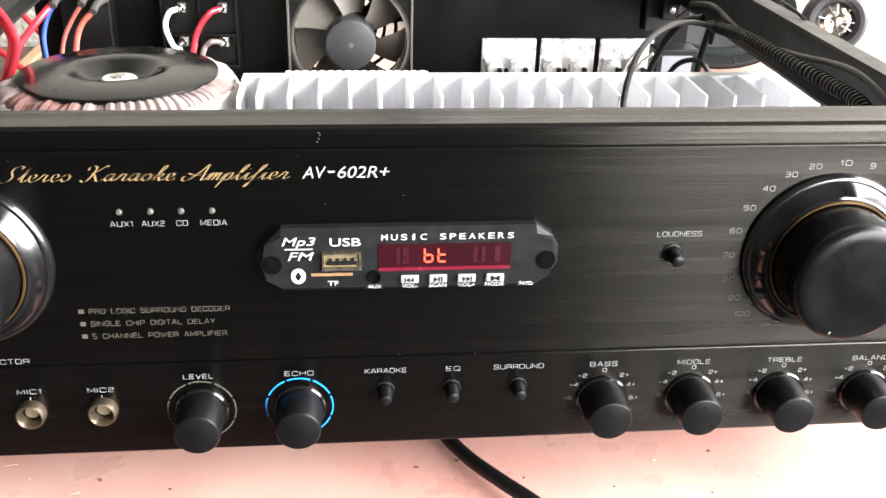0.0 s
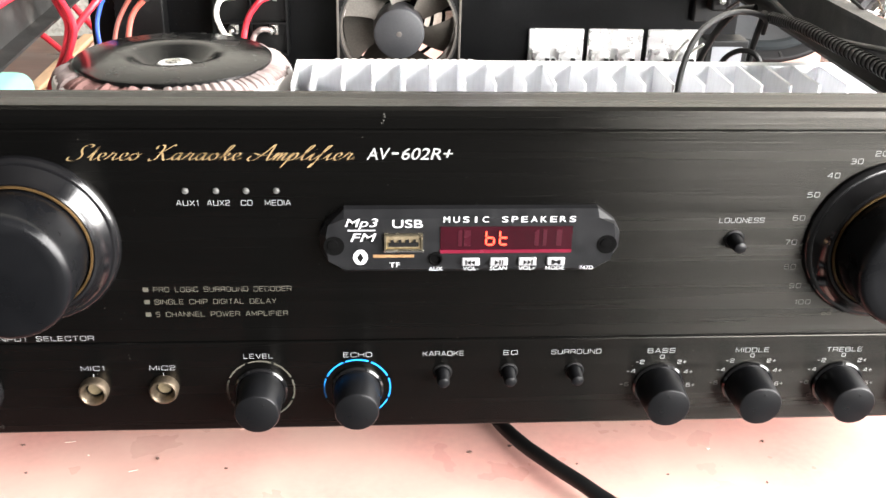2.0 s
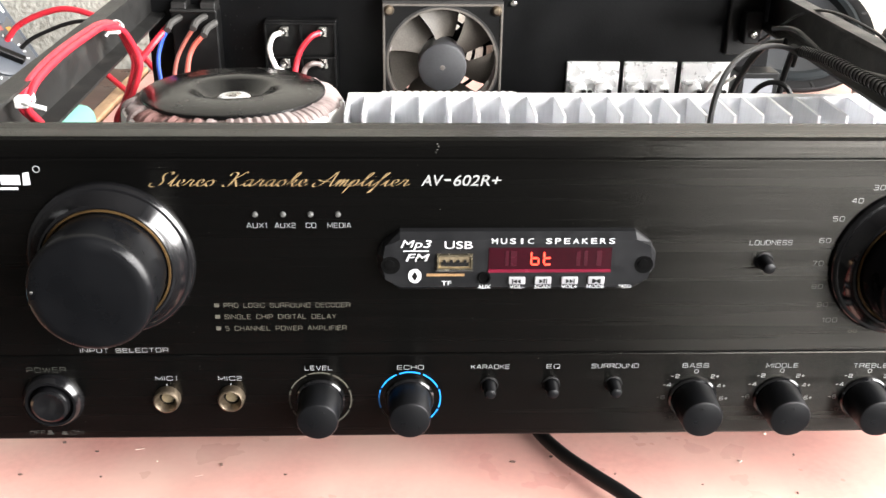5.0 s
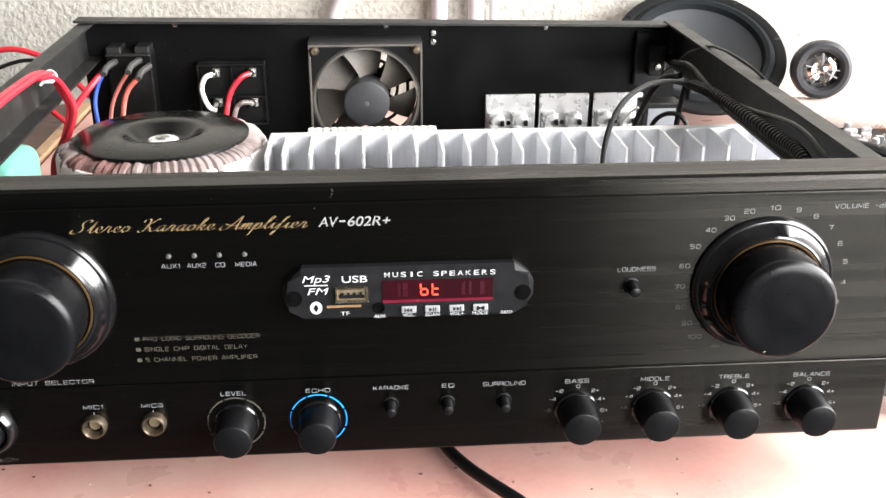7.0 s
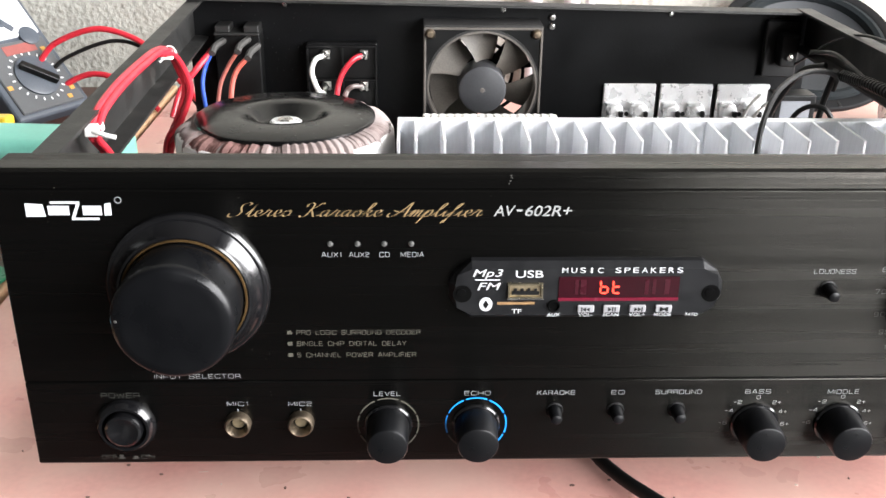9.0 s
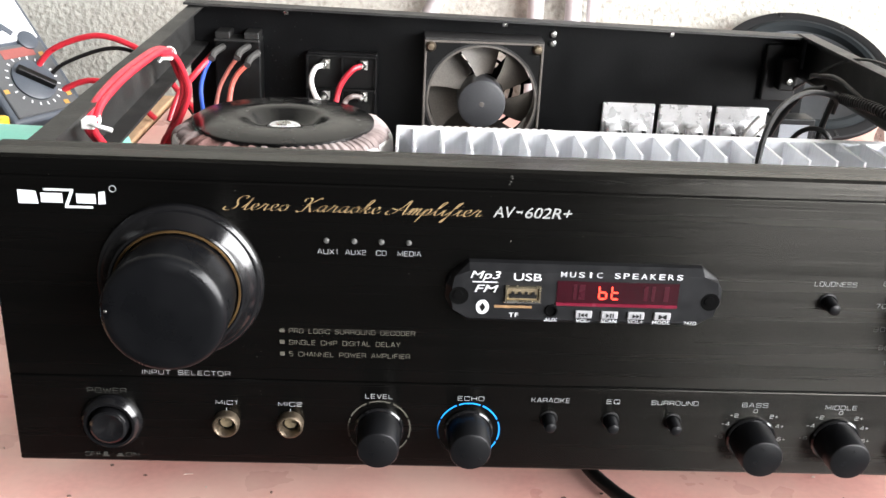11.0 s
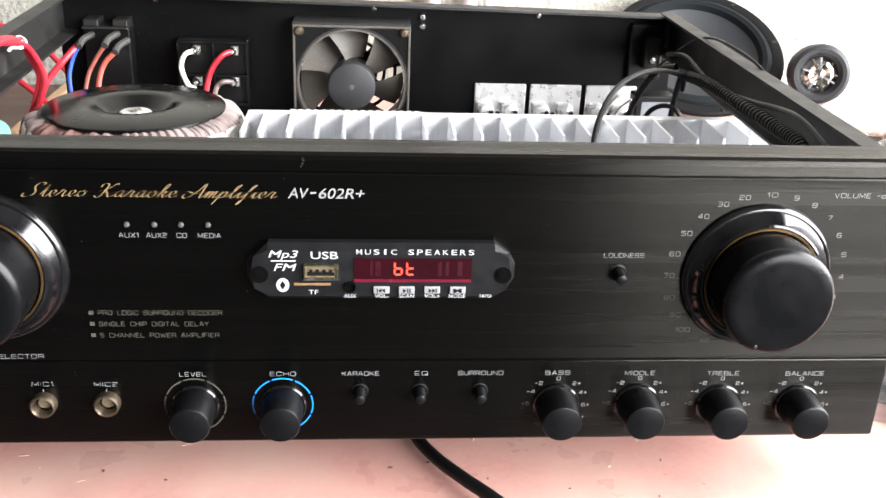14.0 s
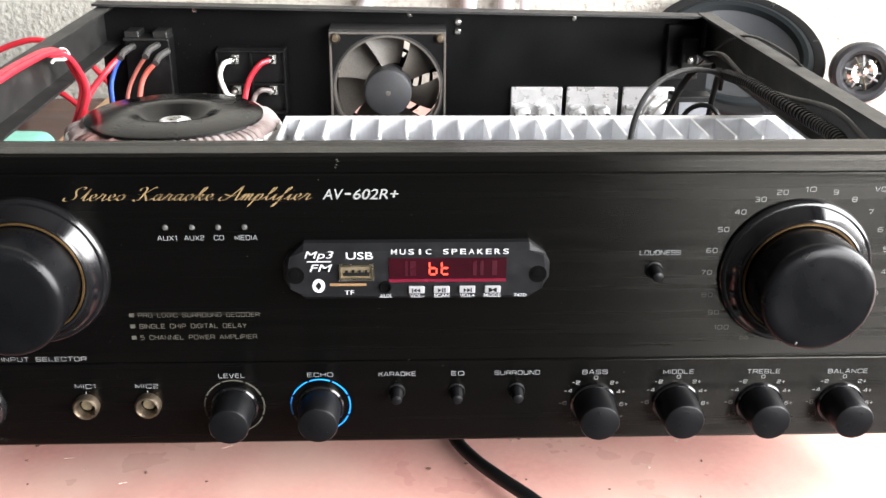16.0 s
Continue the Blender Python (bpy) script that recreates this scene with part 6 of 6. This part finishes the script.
    part("red_lead", tube(bmesh.new(), [(-0.70, 0.640, 0.0025), (-0.58, 0.650, 0.0100), (-0.50, 0.655, 0.0125), (-0.44, 0.650, 0.006)], 0.0028, 10, 6), M["red_wire"], ld, smooth=True)


multimeter()


def left_clutter():
    g = thing("glue_gun_case", "mint green plastic case lying beside the amplifier", "case", pose(-0.385, 0.3810, 0.0, 0, 0, -4))
    part("body", boxm(-0.135, 0.110, -0.029, 0.029, 0.014, 0.053, 0.011, 4), M["teal"], g, smooth=True)
    part("base_tray", boxm(-0.130, 0.105, -0.016, 0.026, -0.001, 0.0139, 0.003, 2), M["teal"], g)
    part("button", prism(bmesh.new(), [(-0.017 + 0.0085 * math.cos(0.393 * q), 0.0285 + 0.0058 * math.sin(0.393 * q)) for q in range(16)], 0.0286, 0.0298, Matrix.Rotation(radians(90), 4, 'X')), M["pale"], g, "pale round button")
    y = thing("yellow_case", "yellow plastic case standing behind the green case", "case", pose(-0.3995, 0.4290, -0.0010, 0, 0, -4))
    part("shell", boxm(-0.020, 0.020, -0.008, 0.008, 0.0, 0.0515, 0.003, 2), M["yellow"], y)
    part("ridge", boxm(-0.014, 0.010, -0.0086, -0.0076, 0.038, 0.047, 0.0004, 1), M["yellow"], y)
    s = thing("terminal_bar", "black bar with a row of grey plastic teeth", "connector", pose(-0.360, 0.3370, -0.001, 0, 0, 14))
    part("bar", boxm(-0.13, 0.025, -0.010, 0.010, 0.0, 0.008, 0.002, 2), M["black_plastic"], s)
    part("cream_strip", boxm(-0.128, 0.023, 0.0005, 0.0092, 0.0075, 0.0100, 0.0005, 1), M["cream"], s)
    for k in range(10):
        x = -0.120 + 0.0150 * k
        part("tooth", boxm(x - 0.0048, x + 0.0048, 0.000, 0.0090, 0.0078, 0.0146, 0.0018, 2), M["lavender"], s, smooth=True)
    p = thing("green_board", "small green circuit board with white connectors", "circuit board", pose(-0.3625, 0.2294, 0.0012, 0, 0, -14))
    part("board", boxm(-0.055, 0.044, -0.019, 0.024, 0.0012, 0.0030, 0.0003, 1), M["pcb"], p)
    part("spacer", boxm(-0.04, 0.015, -0.01, 0.01, -0.0022, 0.0012), M["black_plastic"], p)
    for x, w in ((-0.040, 0.008), (-0.016, 0.007), (0.008, 0.005)):
        part("connector", boxm(x - w / 2, x + w / 2, -0.021, -0.010, 0.0030, 0.0080, 0.0006, 1), M["tape"], p, "white plug connector")
        part("connector", boxm(x - w / 2, x + w / 2, 0.014, 0.024, 0.0030, 0.0080, 0.0006, 1), M["tape"], p, "white plug connector")
    part("chip", boxm(0.016, 0.036, -0.004, 0.008, 0.0030, 0.0050, 0.0004, 1), M["black_plastic"], p)
    part("sticker", lathe(bmesh.new(), [(0, 0.0054), (0.0046, 0.0054), (0.0046, 0.0050)], Matrix.Translation((0.026, 0.003, 0)), 24), M["tape"], p, "round white sticker")
    for k in range(3):
        part("capacitor", lathe(bmesh.new(), [(0.0024, 0.003), (0.0024, 0.011), (0.002, 0.0116), (0, 0.0116)], Matrix.Translation((0.002 + 0.003 * k, 0.006 + 0.0045 * (k % 2), 0)), 16), M["black_plastic"], p, smooth=True)
    rnd = random.Random(3)
    for k in range(24):
        x, yy = rnd.uniform(-0.05, 0.04), rnd.uniform(-0.009, 0.021)
        part("component", boxm(x - 0.0012, x + 0.0012, yy - 0.0007, yy + 0.0007, 0.0030, 0.0040), M["plate"] if k % 2 else M["black_plastic"], p)
    w = thing("white_lead", "short white lead hanging at the board edge", "cable")
    part("core", tube(bmesh.new(), [(-0.372, 0.110, 0.0025), (-0.352, 0.128, 0.006), (-0.338, 0.115, 0.010), (-0.336, 0.095, 0.0080), (-0.345, 0.080, 0.004)], 0.0024, 10, 6), M["white_wire"], w, smooth=True)
    k = thing("black_lead", "black lead curled on the wooden trim", "cable")
    part("core", tube(bmesh.new(), [(-0.342, 0.088, 0.0030), (-0.338, 0.112, 0.0045), (-0.330, 0.128, 0.0055), (-0.318, 0.133, 0.0050), (-0.309, 0.128, 0.0035)], 0.0026, 10, 6), M["black_wire"], k, smooth=True)
    bl = thing("blue_bag", "crumpled light blue plastic bag at the bench edge", "bag", pose(-0.352, 0.062, 0.0, 0, 0, 12))
    bm = bmesh.new()
    bmesh.ops.create_icosphere(bm, subdivisions=4, radius=1)
    for v in bm.verts:
        k = 1 + 0.25 * noise.noise(v.co * 2.3) + 0.12 * noise.noise(v.co * 6)
        v.co = (v.co.x * 0.036 * k, v.co.y * 0.028 * k, max(0.0012, 0.013 + v.co.z * 0.013 * k))
    part("film", bm, M["blue_film"], bl, smooth=True)
    h = thing("hidden_lead", "black coiled lead beside the amplifier", "cable")
    part("core", tube(bmesh.new(), [(-0.318, 0.240, 0.0035), (-0.308, 0.250, 0.0060), (-0.296, 0.262, 0.0050), (-0.28, 0.28, 0.0035)], 0.0030, 10, 6), M["black_wire"], h, smooth=True)


left_clutter()
